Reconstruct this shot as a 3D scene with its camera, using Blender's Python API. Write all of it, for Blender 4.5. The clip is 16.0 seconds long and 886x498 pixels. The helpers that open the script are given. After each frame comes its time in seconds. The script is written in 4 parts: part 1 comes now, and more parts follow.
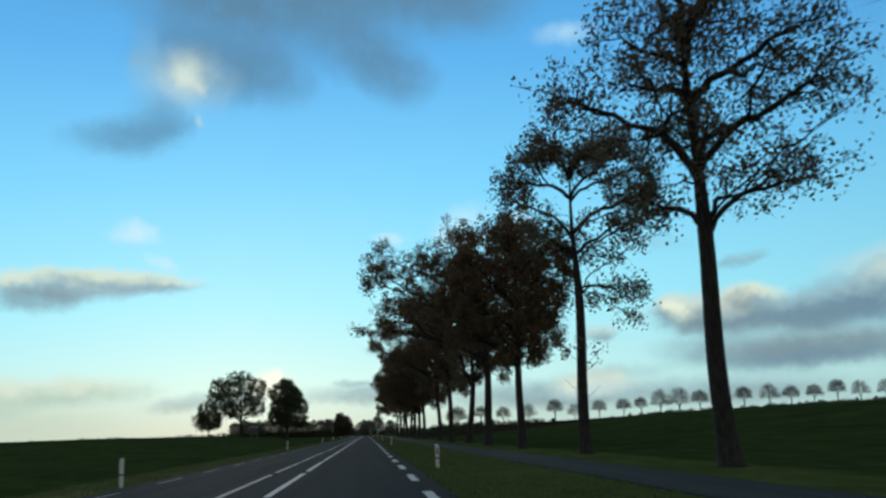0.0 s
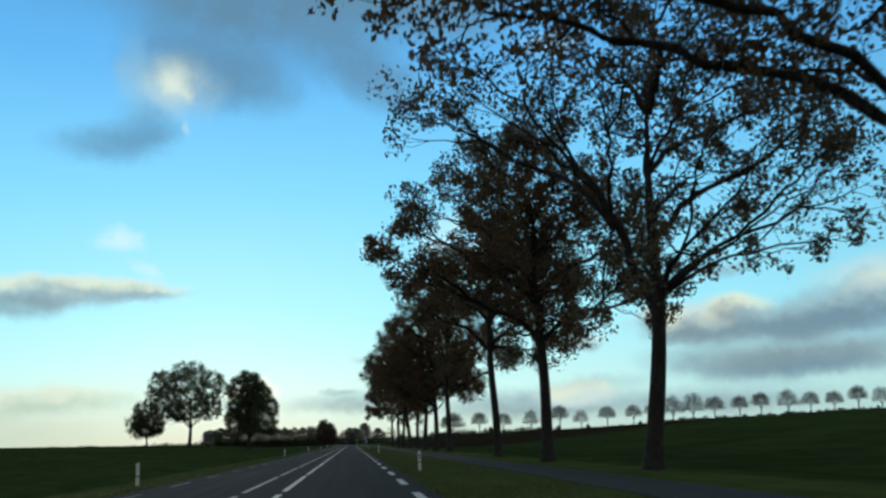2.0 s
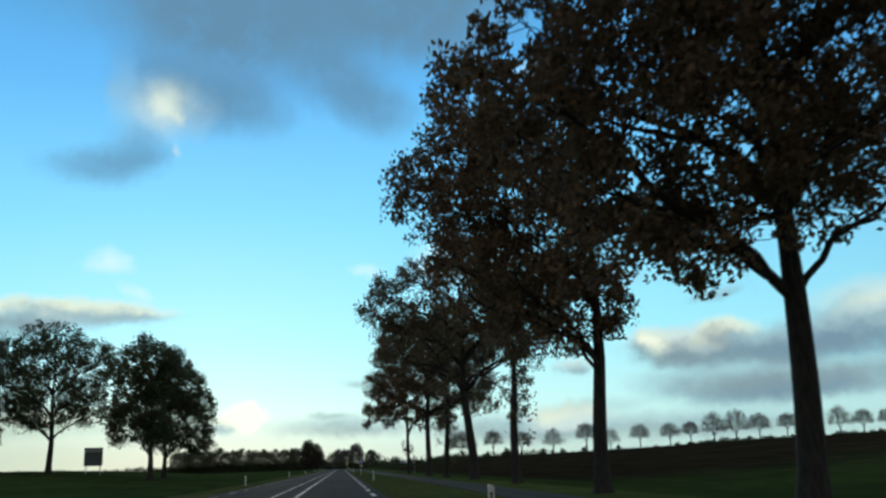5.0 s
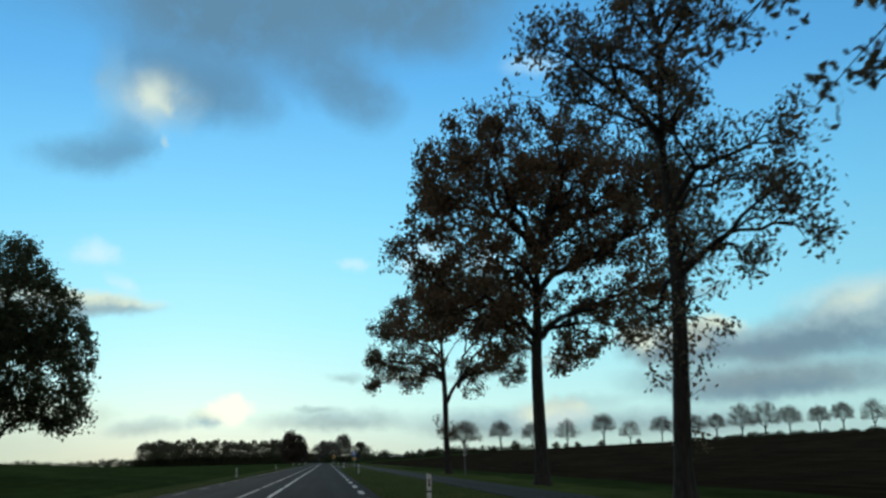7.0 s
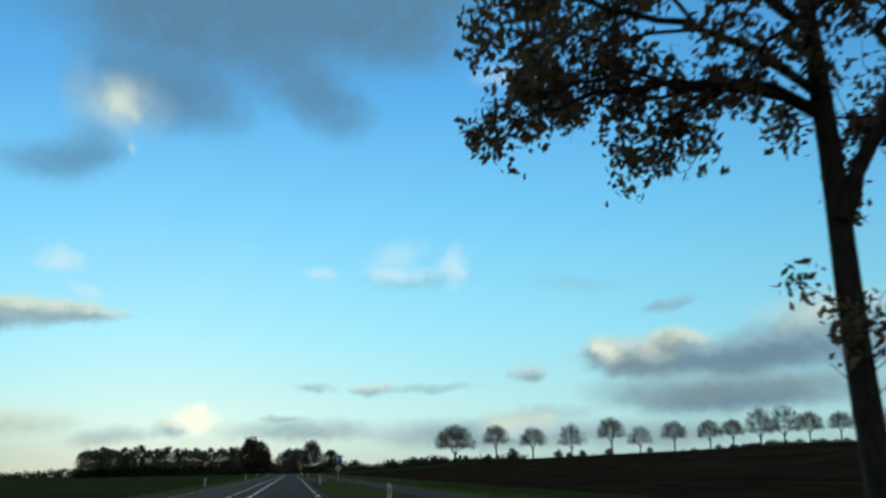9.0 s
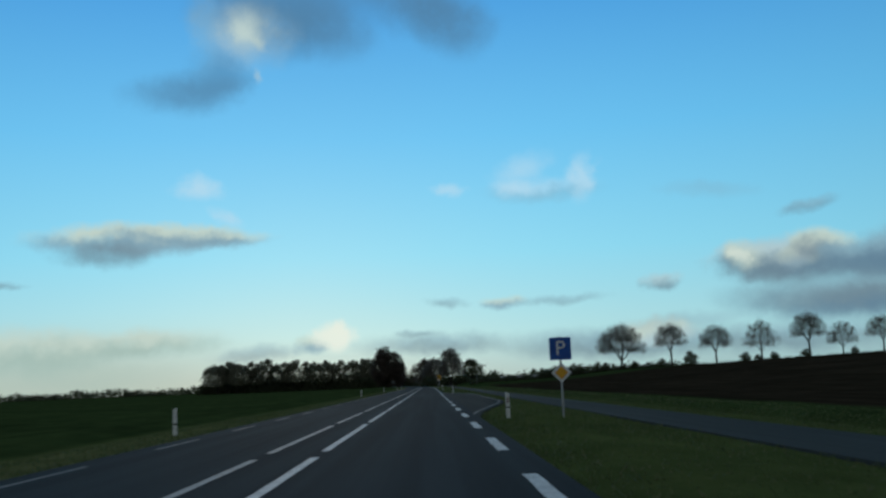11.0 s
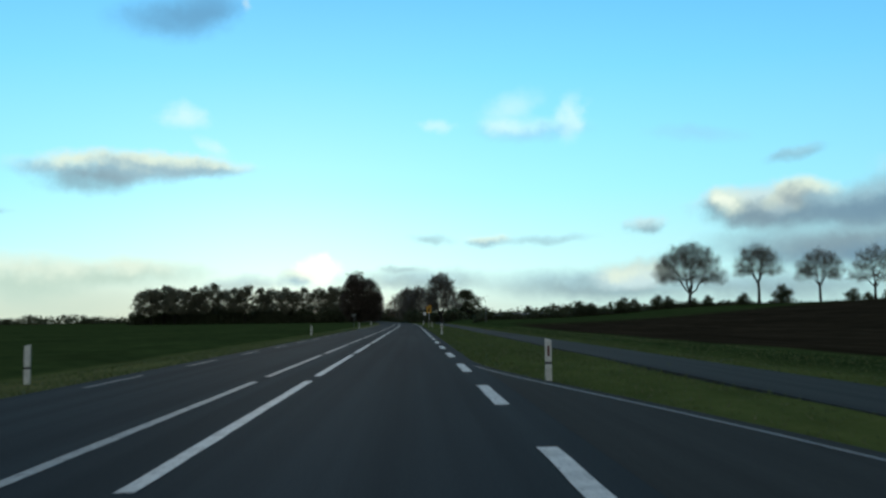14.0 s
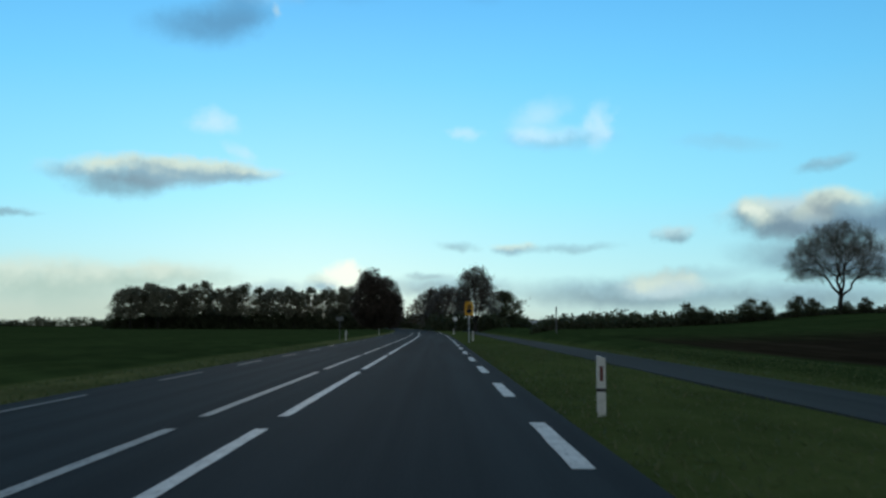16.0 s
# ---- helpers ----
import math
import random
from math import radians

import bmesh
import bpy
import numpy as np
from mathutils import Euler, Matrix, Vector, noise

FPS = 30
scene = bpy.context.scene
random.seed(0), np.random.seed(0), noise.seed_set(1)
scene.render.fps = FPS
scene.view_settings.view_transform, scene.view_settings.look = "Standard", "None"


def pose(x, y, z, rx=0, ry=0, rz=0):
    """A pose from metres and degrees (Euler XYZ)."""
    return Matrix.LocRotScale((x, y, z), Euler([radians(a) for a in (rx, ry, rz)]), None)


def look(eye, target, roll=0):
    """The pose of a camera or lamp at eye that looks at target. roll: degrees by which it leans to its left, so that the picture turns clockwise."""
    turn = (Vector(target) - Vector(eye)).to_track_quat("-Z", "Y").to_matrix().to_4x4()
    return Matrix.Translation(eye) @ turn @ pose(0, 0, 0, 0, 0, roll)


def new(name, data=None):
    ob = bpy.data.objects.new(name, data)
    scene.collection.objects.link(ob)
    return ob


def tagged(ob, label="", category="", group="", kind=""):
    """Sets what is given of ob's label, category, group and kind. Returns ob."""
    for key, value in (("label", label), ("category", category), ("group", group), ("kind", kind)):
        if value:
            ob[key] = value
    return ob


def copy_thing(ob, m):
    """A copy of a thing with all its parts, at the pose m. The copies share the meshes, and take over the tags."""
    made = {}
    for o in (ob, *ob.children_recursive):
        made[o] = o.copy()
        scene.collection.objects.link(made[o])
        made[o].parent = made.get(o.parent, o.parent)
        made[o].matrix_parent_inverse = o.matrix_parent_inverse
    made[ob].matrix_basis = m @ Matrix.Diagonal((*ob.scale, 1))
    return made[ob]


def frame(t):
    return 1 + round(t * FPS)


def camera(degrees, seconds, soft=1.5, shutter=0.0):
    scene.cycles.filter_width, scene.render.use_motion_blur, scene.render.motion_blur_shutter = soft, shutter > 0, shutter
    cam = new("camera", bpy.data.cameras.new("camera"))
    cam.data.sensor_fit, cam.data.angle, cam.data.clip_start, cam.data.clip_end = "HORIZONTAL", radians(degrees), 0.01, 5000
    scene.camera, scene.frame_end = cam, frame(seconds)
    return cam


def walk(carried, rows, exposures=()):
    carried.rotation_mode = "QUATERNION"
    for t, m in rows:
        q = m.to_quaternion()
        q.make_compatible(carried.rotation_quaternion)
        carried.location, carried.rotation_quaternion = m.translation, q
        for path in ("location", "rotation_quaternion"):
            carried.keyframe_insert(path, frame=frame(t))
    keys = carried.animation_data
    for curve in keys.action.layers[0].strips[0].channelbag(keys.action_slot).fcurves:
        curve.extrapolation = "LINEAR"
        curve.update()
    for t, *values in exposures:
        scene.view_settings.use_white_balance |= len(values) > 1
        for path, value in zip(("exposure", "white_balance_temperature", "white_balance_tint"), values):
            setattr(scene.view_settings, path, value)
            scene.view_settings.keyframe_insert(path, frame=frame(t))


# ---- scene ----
cam = camera(50.69, 16.0, 2.6, 0.1)
PATH = [
    (0.0, pose(0.030, 0.000, 1.020, 101.01, 2.15, -4.58)),
    (0.5, pose(0.000, 13.000, 1.020, 101.24, 2.01, -4.27)),
    (1.0, pose(-0.070, 26.000, 1.020, 100.93, 1.50, -4.95)),
    (1.5, pose(-0.150, 39.000, 1.020, 101.21, 0.85, -5.16)),
    (2.0, pose(-0.200, 52.000, 1.020, 101.52, 1.97, -5.45)),
    (2.5, pose(-0.210, 65.000, 1.020, 102.38, 2.61, -5.20)),
    (3.0, pose(-0.200, 78.000, 1.020, 102.36, 1.36, -5.73)),
    (3.5, pose(-0.170, 91.000, 1.020, 102.63, 2.48, -5.54)),
    (6.0, pose(-0.060, 156.000, 1.020, 102.95, 1.54, -6.47)),
    (6.5, pose(-0.050, 169.000, 1.020, 102.87, 1.54, -6.65)),
    (7.0, pose(-0.040, 182.000, 1.020, 102.58, 1.40, -6.92)),
    (7.5, pose(-0.030, 195.000, 1.020, 103.18, 1.33, -7.38)),
    (8.0, pose(-0.020, 208.000, 1.020, 103.32, 0.86, -8.40)),
    (8.5, pose(0.000, 221.000, 1.020, 103.13, 0.68, -9.94)),
    (9.0, pose(0.000, 234.000, 1.020, 103.16, 1.25, -8.91)),
    (9.5, pose(0.000, 247.000, 1.020, 100.62, 2.40, -5.76)),
    (10.0, pose(0.000, 260.000, 1.020, 100.23, 1.78, -1.97)),
    (12.5, pose(0.000, 325.000, 1.020, 93.21, 2.36, -0.46)),
    (13.0, pose(0.000, 338.000, 1.020, 92.56, 0.95, 0.18)),
    (13.5, pose(0.000, 351.000, 1.020, 93.10, -0.14, -2.00)),
    (14.0, pose(0.000, 364.000, 1.020, 94.24, 0.72, -1.89)),
    (14.5, pose(0.000, 377.000, 1.020, 93.79, 1.14, -2.02)),
    (15.0, pose(0.000, 390.000, 1.020, 95.66, -0.37, -0.93)),
    (15.5, pose(0.000, 403.000, 1.020, 95.09, -0.10, -0.52)),
    (16.0, pose(0.000, 416.000, 1.020, 94.69, -0.05, -0.34)),
]
EXPOSURES = [(0.0, 0.06, 6400, 10), (1.0, 0.05, 6450, 10), (2.5, 0.2, 6500, 10), (3.5, 0.2, 6500, 10), (6.0, 0.22, 6500, 10), (7.0, 0.12, 6500, 10), (8.0, 0.1, 6450, 10),
             (8.5, 0.0, 6400, 10), (9.0, -0.02, 6300, 10), (9.5, -0.32, 5850, 10), (10.0, -0.6, 5700, 10), (12.5, 0.35, 6350, 10), (13.5, 0.3, 6300, 10),
             (14.5, 0.17, 6200, 10), (15.5, 0.05, 6050, 10), (16.0, 0.03, 6000, 10)]
walk(cam, PATH, EXPOSURES)

# ---- world, sun, exposure ----
SUN_AZ, SUN_EL = -8.0, 5.0
world = bpy.data.worlds.new("evening_sky")
scene.world = world
world.use_nodes = True
W = world.node_tree
W.nodes.clear()


def wlink(a, b):
    W.links.new(a, b)


def wmath(op, a, b=None, clamp=False):
    n = W.nodes.new("ShaderNodeMath")
    n.operation, n.use_clamp = op, clamp
    for i, v in enumerate((a, b)):
        if v is None:
            continue
        if isinstance(v, (int, float)):
            n.inputs[i].default_value = v
        else:
            wlink(v, n.inputs[i])
    return n.outputs[0]


def wsmooth(v, a, b):
    n = W.nodes.new("ShaderNodeMapRange")
    n.interpolation_type = "SMOOTHSTEP"
    wlink(v, n.inputs[0])
    n.inputs[1].default_value, n.inputs[2].default_value = a, b
    return n.outputs[0]


def wmix(fac, a, b):
    n = W.nodes.new("ShaderNodeMix")
    n.data_type = "RGBA"
    for sock, v in ((n.inputs[0], fac), (n.inputs[6], a), (n.inputs[7], b)):
        if isinstance(v, (int, float)):
            sock.default_value = v
        elif isinstance(v, tuple):
            sock.default_value = (*v, 1)
        else:
            wlink(v, sock)
    return n.outputs[2]


coords = W.nodes.new("ShaderNodeTexCoord").outputs["Generated"]
split = W.nodes.new("ShaderNodeSeparateXYZ")
wlink(coords, split.inputs[0])
elev = wmath("MULTIPLY", wmath("ARCSINE", split.outputs[2]), 57.2958)
azim = wmath("MULTIPLY", wmath("ARCTAN2", split.outputs[0], split.outputs[1]), 57.2958)

# clear evening air: pale at the horizon, blue overhead
ramp = W.nodes.new("ShaderNodeValToRGB")
wlink(wmath("DIVIDE", elev, 60.0, True), ramp.inputs[0])
stops = ((0.0, (0.46, 0.64, 0.58)), (0.05, (0.52, 0.88, 0.86)), (0.13, (0.345, 0.845, 0.99)), (0.25, (0.198, 0.662, 0.99)),
         (0.38, (0.107, 0.445, 0.855)), (0.52, (0.07, 0.33, 0.68)), (1.0, (0.05, 0.22, 0.46)))
while len(ramp.color_ramp.elements) < len(stops):
    ramp.color_ramp.elements.new(0.5)
for e, (p, c) in zip(ramp.color_ramp.elements, stops):
    e.position, e.color = p, (*c, 1)
air = W.nodes.new("ShaderNodeTexSky")
air.sky_type, air.sun_disc = "NISHITA", False
air.sun_elevation, air.sun_rotation = radians(SUN_EL), radians(SUN_AZ)
faint = W.nodes.new("ShaderNodeVectorMath")
faint.operation = "SCALE"
wlink(air.outputs[0], faint.inputs[0])
faint.inputs[3].default_value = 0.1
clear = wmix(0.04, ramp.outputs[0], faint.outputs[0])
# the sky dims away from the sunset side
away = wsmooth(wmath("ABSOLUTE", wmath("ADD", azim, 6.0)), 6.0, 75.0)
clear = wmix(away, clear, wmix(0.45, clear, (0.04, 0.10, 0.22)))
# warm haze low over the fields on the left of the sunset
low = wmath("SUBTRACT", 1.0, wsmooth(elev, 0.5, 5.0))
warm = wmath("MULTIPLY", low, wsmooth(wmath("MULTIPLY", azim, -1.0), 6.0, 20.0))
clear = wmix(wmath("MULTIPLY", warm, 0.7), clear, (0.62, 0.66, 0.50))

# clouds: ragged ellipses in azimuth and elevation, torn by noise at two scales
plan = W.nodes.new("ShaderNodeCombineXYZ")
wlink(azim, plan.inputs[0]), wlink(elev, plan.inputs[1])


def wnoise(scale, detail):
    n = W.nodes.new("ShaderNodeTexNoise")
    n.inputs["Scale"].default_value, n.inputs["Detail"].default_value, n.inputs["Roughness"].default_value = scale, detail, 0.6
    wlink(plan.outputs[0], n.inputs["Vector"])
    return n


def wvec(op, a, b):
    n = W.nodes.new("ShaderNodeVectorMath")
    n.operation = op
    for i, v in enumerate((a, b)):
        if isinstance(v, tuple):
            n.inputs[i].default_value = v
        else:
            wlink(v, n.inputs[i])
    return n.outputs[0]


coarse = wvec("MULTIPLY", wvec("SUBTRACT", wnoise(0.22, 2).outputs["Color"], (0.5, 0.5, 0.5)), (2.6, 0.8, 0))
fine = wvec("MULTIPLY", wvec("SUBTRACT", wnoise(0.9, 4).outputs["Color"], (0.5, 0.5, 0.5)), (1.6, 0.75, 0))
torn = wvec("ADD", wvec("ADD", plan.outputs[0], coarse), fine)
body = wnoise(0.5, 4).outputs["Fac"]
TONES = {"slate": (0.11, 0.245, 0.375), "grey": (0.20, 0.285, 0.32), "haze": (0.29, 0.44, 0.49), "white": (0.54, 0.68, 0.66),
         "cream": (0.68, 0.77, 0.62), "warm": (0.48, 0.61, 0.50), "glow": (0.74, 0.84, 0.70), "lead": (0.16, 0.265, 0.335), "pale": (0.60, 0.84, 0.92), "bright": (1.02, 1.03, 0.82)}
sky_colour = clear
lumps = wmath("MULTIPLY", wmath("SUBTRACT", wnoise(0.42, 3).outputs["Fac"], 0.5), 2.2)
density = wmath("ADD", wmath("MULTIPLY", body, 1.1), 0.45, True)


def puff(az, el, w, h, top, base, opacity, tilt, edge):
    """One ragged cloud of half width w and half height h degrees, pale on top and grey below."""
    global sky_colour
    off = wvec("SUBTRACT", torn, (az, el, 0))
    if tilt:
        turn = W.nodes.new("ShaderNodeVectorRotate")
        turn.rotation_type = "Z_AXIS"
        wlink(off, turn.inputs["Vector"])
        turn.inputs["Angle"].default_value = radians(-tilt)
        off = turn.outputs[0]
    off = wvec("MULTIPLY", off, (1 / w, 1 / h, 0))
    n = W.nodes.new("ShaderNodeVectorMath")
    n.operation = "LENGTH"
    wlink(off, n.inputs[0])
    near = wmath("SUBTRACT", 1.0, wsmooth(n.outputs["Value"], edge, 1.2))
    colour = TONES[top]
    if base != top:
        parts = W.nodes.new("ShaderNodeSeparateXYZ")
        wlink(off, parts.inputs[0])
        colour = wmix(wsmooth(wmath("ADD", parts.outputs[1], lumps), -0.45, 0.65), TONES[base], TONES[top])
    sky_colour = wmix(wmath("MULTIPLY", wmath("MULTIPLY", near, opacity), density), sky_colour, colour)


puff(-16.0, 27.8, 7.9, 3.8, "slate", "slate", 0.4, 0, 0.0)
puff(-6.6, 28.2, 9.0, 5.7, "slate", "slate", 1.0, 0, 0.5)
puff(3.8, 29.1, 9.7, 5.5, "slate", "slate", 1.0, 0, 0.5)
puff(-11.3, 22.7, 3.2, 2.6, "slate", "slate", 0.6, 0, 0.15)
puff(-8.8, 21.9, 3.8, 2.5, "slate", "slate", 0.75, 0, 0.2)
puff(-5.7, 21.8, 3.5, 2.3, "slate", "slate", 0.65, -8, 0.2)
puff(-0.5, 23.5, 3.6, 2.5, "slate", "slate", 0.75, -22, 0.2)
puff(2.2, 21.8, 3.1, 2.2, "slate", "slate", 0.7, -20, 0.2)
puff(7.1, 25.4, 4.5, 1.9, "slate", "slate", 0.5, -8, 0.1)
puff(-14.6, 17.6, 3.4, 1.4, "slate", "slate", 0.62, 0, 0.25)
puff(-12.4, 18.9, 2.4, 2.0, "slate", "slate", 0.55, 35, 0.05)
puff(-11.6, 18.0, 1.9, 1.0, "slate", "slate", 0.4, 20, 0.0)
puff(-13.2, 21.5, 1.2, 2.7, "warm", "warm", 0.22, 0, 0.0)
puff(-10.5, 21.1, 2.9, 2.2, "cream", "cream", 0.38, 0, 0.0)
puff(-11.0, 21.2, 1.9, 1.5, "glow", "glow", 0.5, 0, 0.0)
puff(-11.0, 21.2, 0.8, 0.8, "glow", "glow", 0.45, 0, 0.0)
puff(-10.0, 20.6, 0.9, 0.4, "cream", "cream", 0.4, -30, 0.1)
puff(-10.0, 18.7, 0.5, 0.5, "white", "white", 0.5, 40, 0.1)
puff(-17.7, 9.0, 5.4, 1.0, "cream", "haze", 0.98, 0, 0.5)
puff(-14.1, 9.3, 4.5, 0.8, "cream", "haze", 0.95, -3, 0.45)
puff(-19.0, 8.1, 2.7, 0.9, "grey", "grey", 0.7, 0, 0.3)
puff(7.3, 11.5, 3.7, 0.8, "pale", "haze", 0.5, 0, 0.1)
puff(-11.3, 9.1, 2.1, 0.4, "cream", "haze", 0.6, 0, 0.2)
puff(-11.9, 10.4, 1.3, 0.5, "pale", "pale", 0.65, -25, 0.1)
puff(-13.6, 12.1, 1.6, 0.8, "pale", "pale", 0.85, 0, 0.15)
puff(-25.2, 6.4, 2.4, 0.3, "haze", "grey", 0.6, 0, 0.2)
puff(1.6, 11.7, 1.2, 0.5, "pale", "pale", 0.65, 0, 0.1)
puff(5.9, 11.7, 1.6, 0.7, "pale", "pale", 0.7, 0, 0.1)
puff(6.3, 12.9, 2.3, 1.0, "pale", "pale", 0.55, 15, 0.0)
puff(9.8, 12.1, 0.9, 1.6, "pale", "pale", 0.75, -15, 0.1)
puff(13.4, 23.4, 2.2, 0.8, "pale", "pale", 0.5, 0, 0.0)
puff(17.2, 10.7, 3.2, 0.6, "haze", "haze", 0.25, -4, 0.0)
puff(14.3, 5.4, 1.5, 0.6, "white", "grey", 0.75, 0, 0.3)
puff(22.8, 9.3, 2.0, 0.45, "haze", "grey", 0.55, 8, 0.1)
puff(23.0, 3.8, 5.7, 1.4, "grey", "lead", 0.7, -4, 0.3)
puff(26.2, 5.6, 3.3, 1.1, "haze", "grey", 0.85, 0, 0.4)
puff(19.4, 6.3, 2.5, 1.3, "white", "grey", 0.9, 0, 0.5)
puff(22.0, 6.2, 3.1, 1.6, "white", "grey", 0.95, 0, 0.5)
puff(19.0, 6.7, 1.2, 1.0, "cream", "cream", 0.8, 20, 0.3)
puff(22.4, 6.8, 1.7, 1.0, "cream", "cream", 1.0, 15, 0.35)
puff(21.5, 6.3, 1.3, 0.8, "cream", "white", 0.8, 15, 0.2)
puff(20.2, 5.4, 1.5, 0.7, "grey", "grey", 0.6, 0, 0.3)
puff(22.4, 6.8, 1.2, 0.7, "bright", "bright", 0.55, 15, 0.2)
puff(19.0, 6.7, 0.7, 0.5, "bright", "bright", 0.4, 15, 0.2)
puff(15.4, 2.7, 0.6, 0.4, "bright", "bright", 0.4, 0, 0.1)
puff(23.1, 6.0, 4.1, 1.0, "grey", "lead", 0.6, 0, 0.3)
puff(23.0, 7.0, 2.0, 1.1, "cream", "grey", 0.8, 0, 0.4)
puff(24.2, 6.8, 1.3, 0.9, "cream", "haze", 0.7, 0, 0.3)
puff(31.7, 8.0, 4.7, 1.6, "white", "haze", 0.7, 0, 0.4)
puff(31.7, 6.5, 5.9, 1.8, "haze", "lead", 0.85, 0, 0.4)
puff(28.2, 4.0, 9.6, 1.3, "haze", "grey", 0.6, 0, 0.2)
puff(28.4, 6.4, 5.2, 1.4, "haze", "lead", 0.9, 8, 0.4)
puff(31.0, 8.0, 2.4, 0.7, "cream", "white", 0.6, 14, 0.2)
puff(27.4, 3.9, 6.4, 1.1, "grey", "lead", 0.85, 3, 0.35)
puff(4.7, 4.6, 1.4, 0.45, "cream", "haze", 0.9, 0, 0.2)
puff(8.2, 4.7, 2.9, 0.4, "haze", "grey", 0.5, 3, 0.1)
puff(1.3, 4.8, 1.6, 0.4, "haze", "grey", 0.5, 0, 0.1)
puff(-6.9, 2.6, 1.1, 0.7, "cream", "haze", 0.8, 0, 0.3)
puff(-5.4, 3.1, 1.5, 1.0, "bright", "bright", 0.95, 0, 0.4)
puff(-5.0, 3.6, 0.7, 0.6, "bright", "bright", 0.7, 0, 0.3)
puff(-22.8, 2.6, 5.0, 1.5, "cream", "warm", 0.95, 0, 0.35)
puff(-17.4, 2.9, 5.1, 1.0, "cream", "warm", 0.95, 3, 0.3)
puff(-21.0, 1.0, 7.1, 1.2, "warm", "warm", 0.45, 0, 0.0)
puff(-10.2, 2.2, 3.1, 0.6, "haze", "grey", 0.5, 0, 0.2)
puff(0.6, 2.4, 5.0, 0.8, "haze", "grey", 0.65, 0, 0.2)
puff(-0.7, 3.1, 1.7, 0.3, "haze", "grey", 0.5, 0, 0.2)
puff(11.6, 2.0, 7.6, 1.1, "haze", "grey", 0.75, 0, 0.3)
puff(21.5, 1.7, 7.4, 1.0, "haze", "grey", 0.7, 0, 0.2)
puff(13.6, 2.5, 3.0, 0.9, "cream", "white", 0.98, 0, 0.4)
puff(15.0, 2.6, 1.1, 0.6, "cream", "white", 0.6, 0, 0.3)
puff(12.3, 2.5, 1.0, 0.5, "cream", "cream", 0.6, 0, 0.2)
puff(15.4, 3.1, 4.4, 0.5, "haze", "haze", 0.4, 0, 0.0)
# unseen broken grey cloud added overhead and behind, to neutralise and dim the ground light
veil = wmath("MAXIMUM", wsmooth(elev, 30.0, 50.0), wsmooth(wmath("ABSOLUTE", wmath("ADD", azim, 2.0)), 40.0, 80.0))
veil = wmath("MULTIPLY", veil, wmath("ADD", wmath("MULTIPLY", wnoise(0.06, 3).outputs["Fac"], 0.7), 0.5, True))
sky_colour = wmix(veil, sky_colour, wmix(wsmooth(elev, 42.0, 65.0), (0.30, 0.31, 0.285), (0.15, 0.16, 0.16)))
ground_haze = wsmooth(elev, -4.0, -0.5)
sky_colour = wmix(ground_haze, (0.03, 0.035, 0.03), sky_colour)
bg = W.nodes.new("ShaderNodeBackground")
wlink(sky_colour, bg.inputs[0])
bg.inputs[1].default_value = 1.0
wlink(bg.outputs[0], W.nodes.new("ShaderNodeOutputWorld").inputs[0])

sun = new("sun", bpy.data.lights.new("sun", "SUN"))
sun.data.energy, sun.data.angle, sun.data.color = 0.35, radians(12), (1.0, 0.88, 0.7)
sun.matrix_world = look((0, 0, 60), (-60 * math.sin(radians(SUN_AZ)) / math.tan(radians(SUN_EL)),
                                     -60 * math.cos(radians(SUN_AZ)) / math.tan(radians(SUN_EL)), 0))


# ---- materials ----
def material(name, roughness=0.9, specular=0.3):
    m = bpy.data.materials.new(name)
    m.use_nodes = True
    b = m.node_tree.nodes["Principled BSDF"]
    b.inputs["Roughness"].default_value = roughness
    b.inputs["Specular IOR Level"].default_value = specular
    return m, m.node_tree, b


def mnoise(t, scale, detail=4.0, vector=None, stretch=None):
    n = t.nodes.new("ShaderNodeTexNoise")
    n.inputs["Scale"].default_value, n.inputs["Detail"].default_value = scale, detail
    if vector is None:
        vector = t.nodes.new("ShaderNodeTexCoord").outputs["Object"]
    if stretch:
        k = t.nodes.new("ShaderNodeMapping")
        k.inputs["Scale"].default_value = stretch
        t.links.new(vector, k.inputs[0])
        vector = k.outputs[0]
    t.links.new(vector, n.inputs["Vector"])
    return n.outputs["Fac"]


def mramp(t, fac, *elements):
    n = t.nodes.new("ShaderNodeValToRGB")
    while len(n.color_ramp.elements) < len(elements):
        n.color_ramp.elements.new(0.5)
    for e, (p, c) in zip(n.color_ramp.elements, elements):
        e.position, e.color = p, (*c, 1)
    t.links.new(fac, n.inputs[0])
    return n.outputs[0]


def mmix(t, fac, a, b, blend="MIX"):
    n = t.nodes.new("ShaderNodeMix")
    n.data_type, n.blend_type = "RGBA", blend
    for sock, v in ((n.inputs[0], fac), (n.inputs[6], a), (n.inputs[7], b)):
        if isinstance(v, (int, float)):
            sock.default_value = v
        elif isinstance(v, tuple):
            sock.default_value = (*v, 1)
        else:
            t.links.new(v, sock)
    return n.outputs[2]


def mbump(t, b, fac, strength, distance):
    n = t.nodes.new("ShaderNodeBump")
    n.inputs["Strength"].default_value, n.inputs["Distance"].default_value = strength, distance
    t.links.new(fac, n.inputs["Height"])
    t.links.new(n.outputs[0], b.inputs["Normal"])


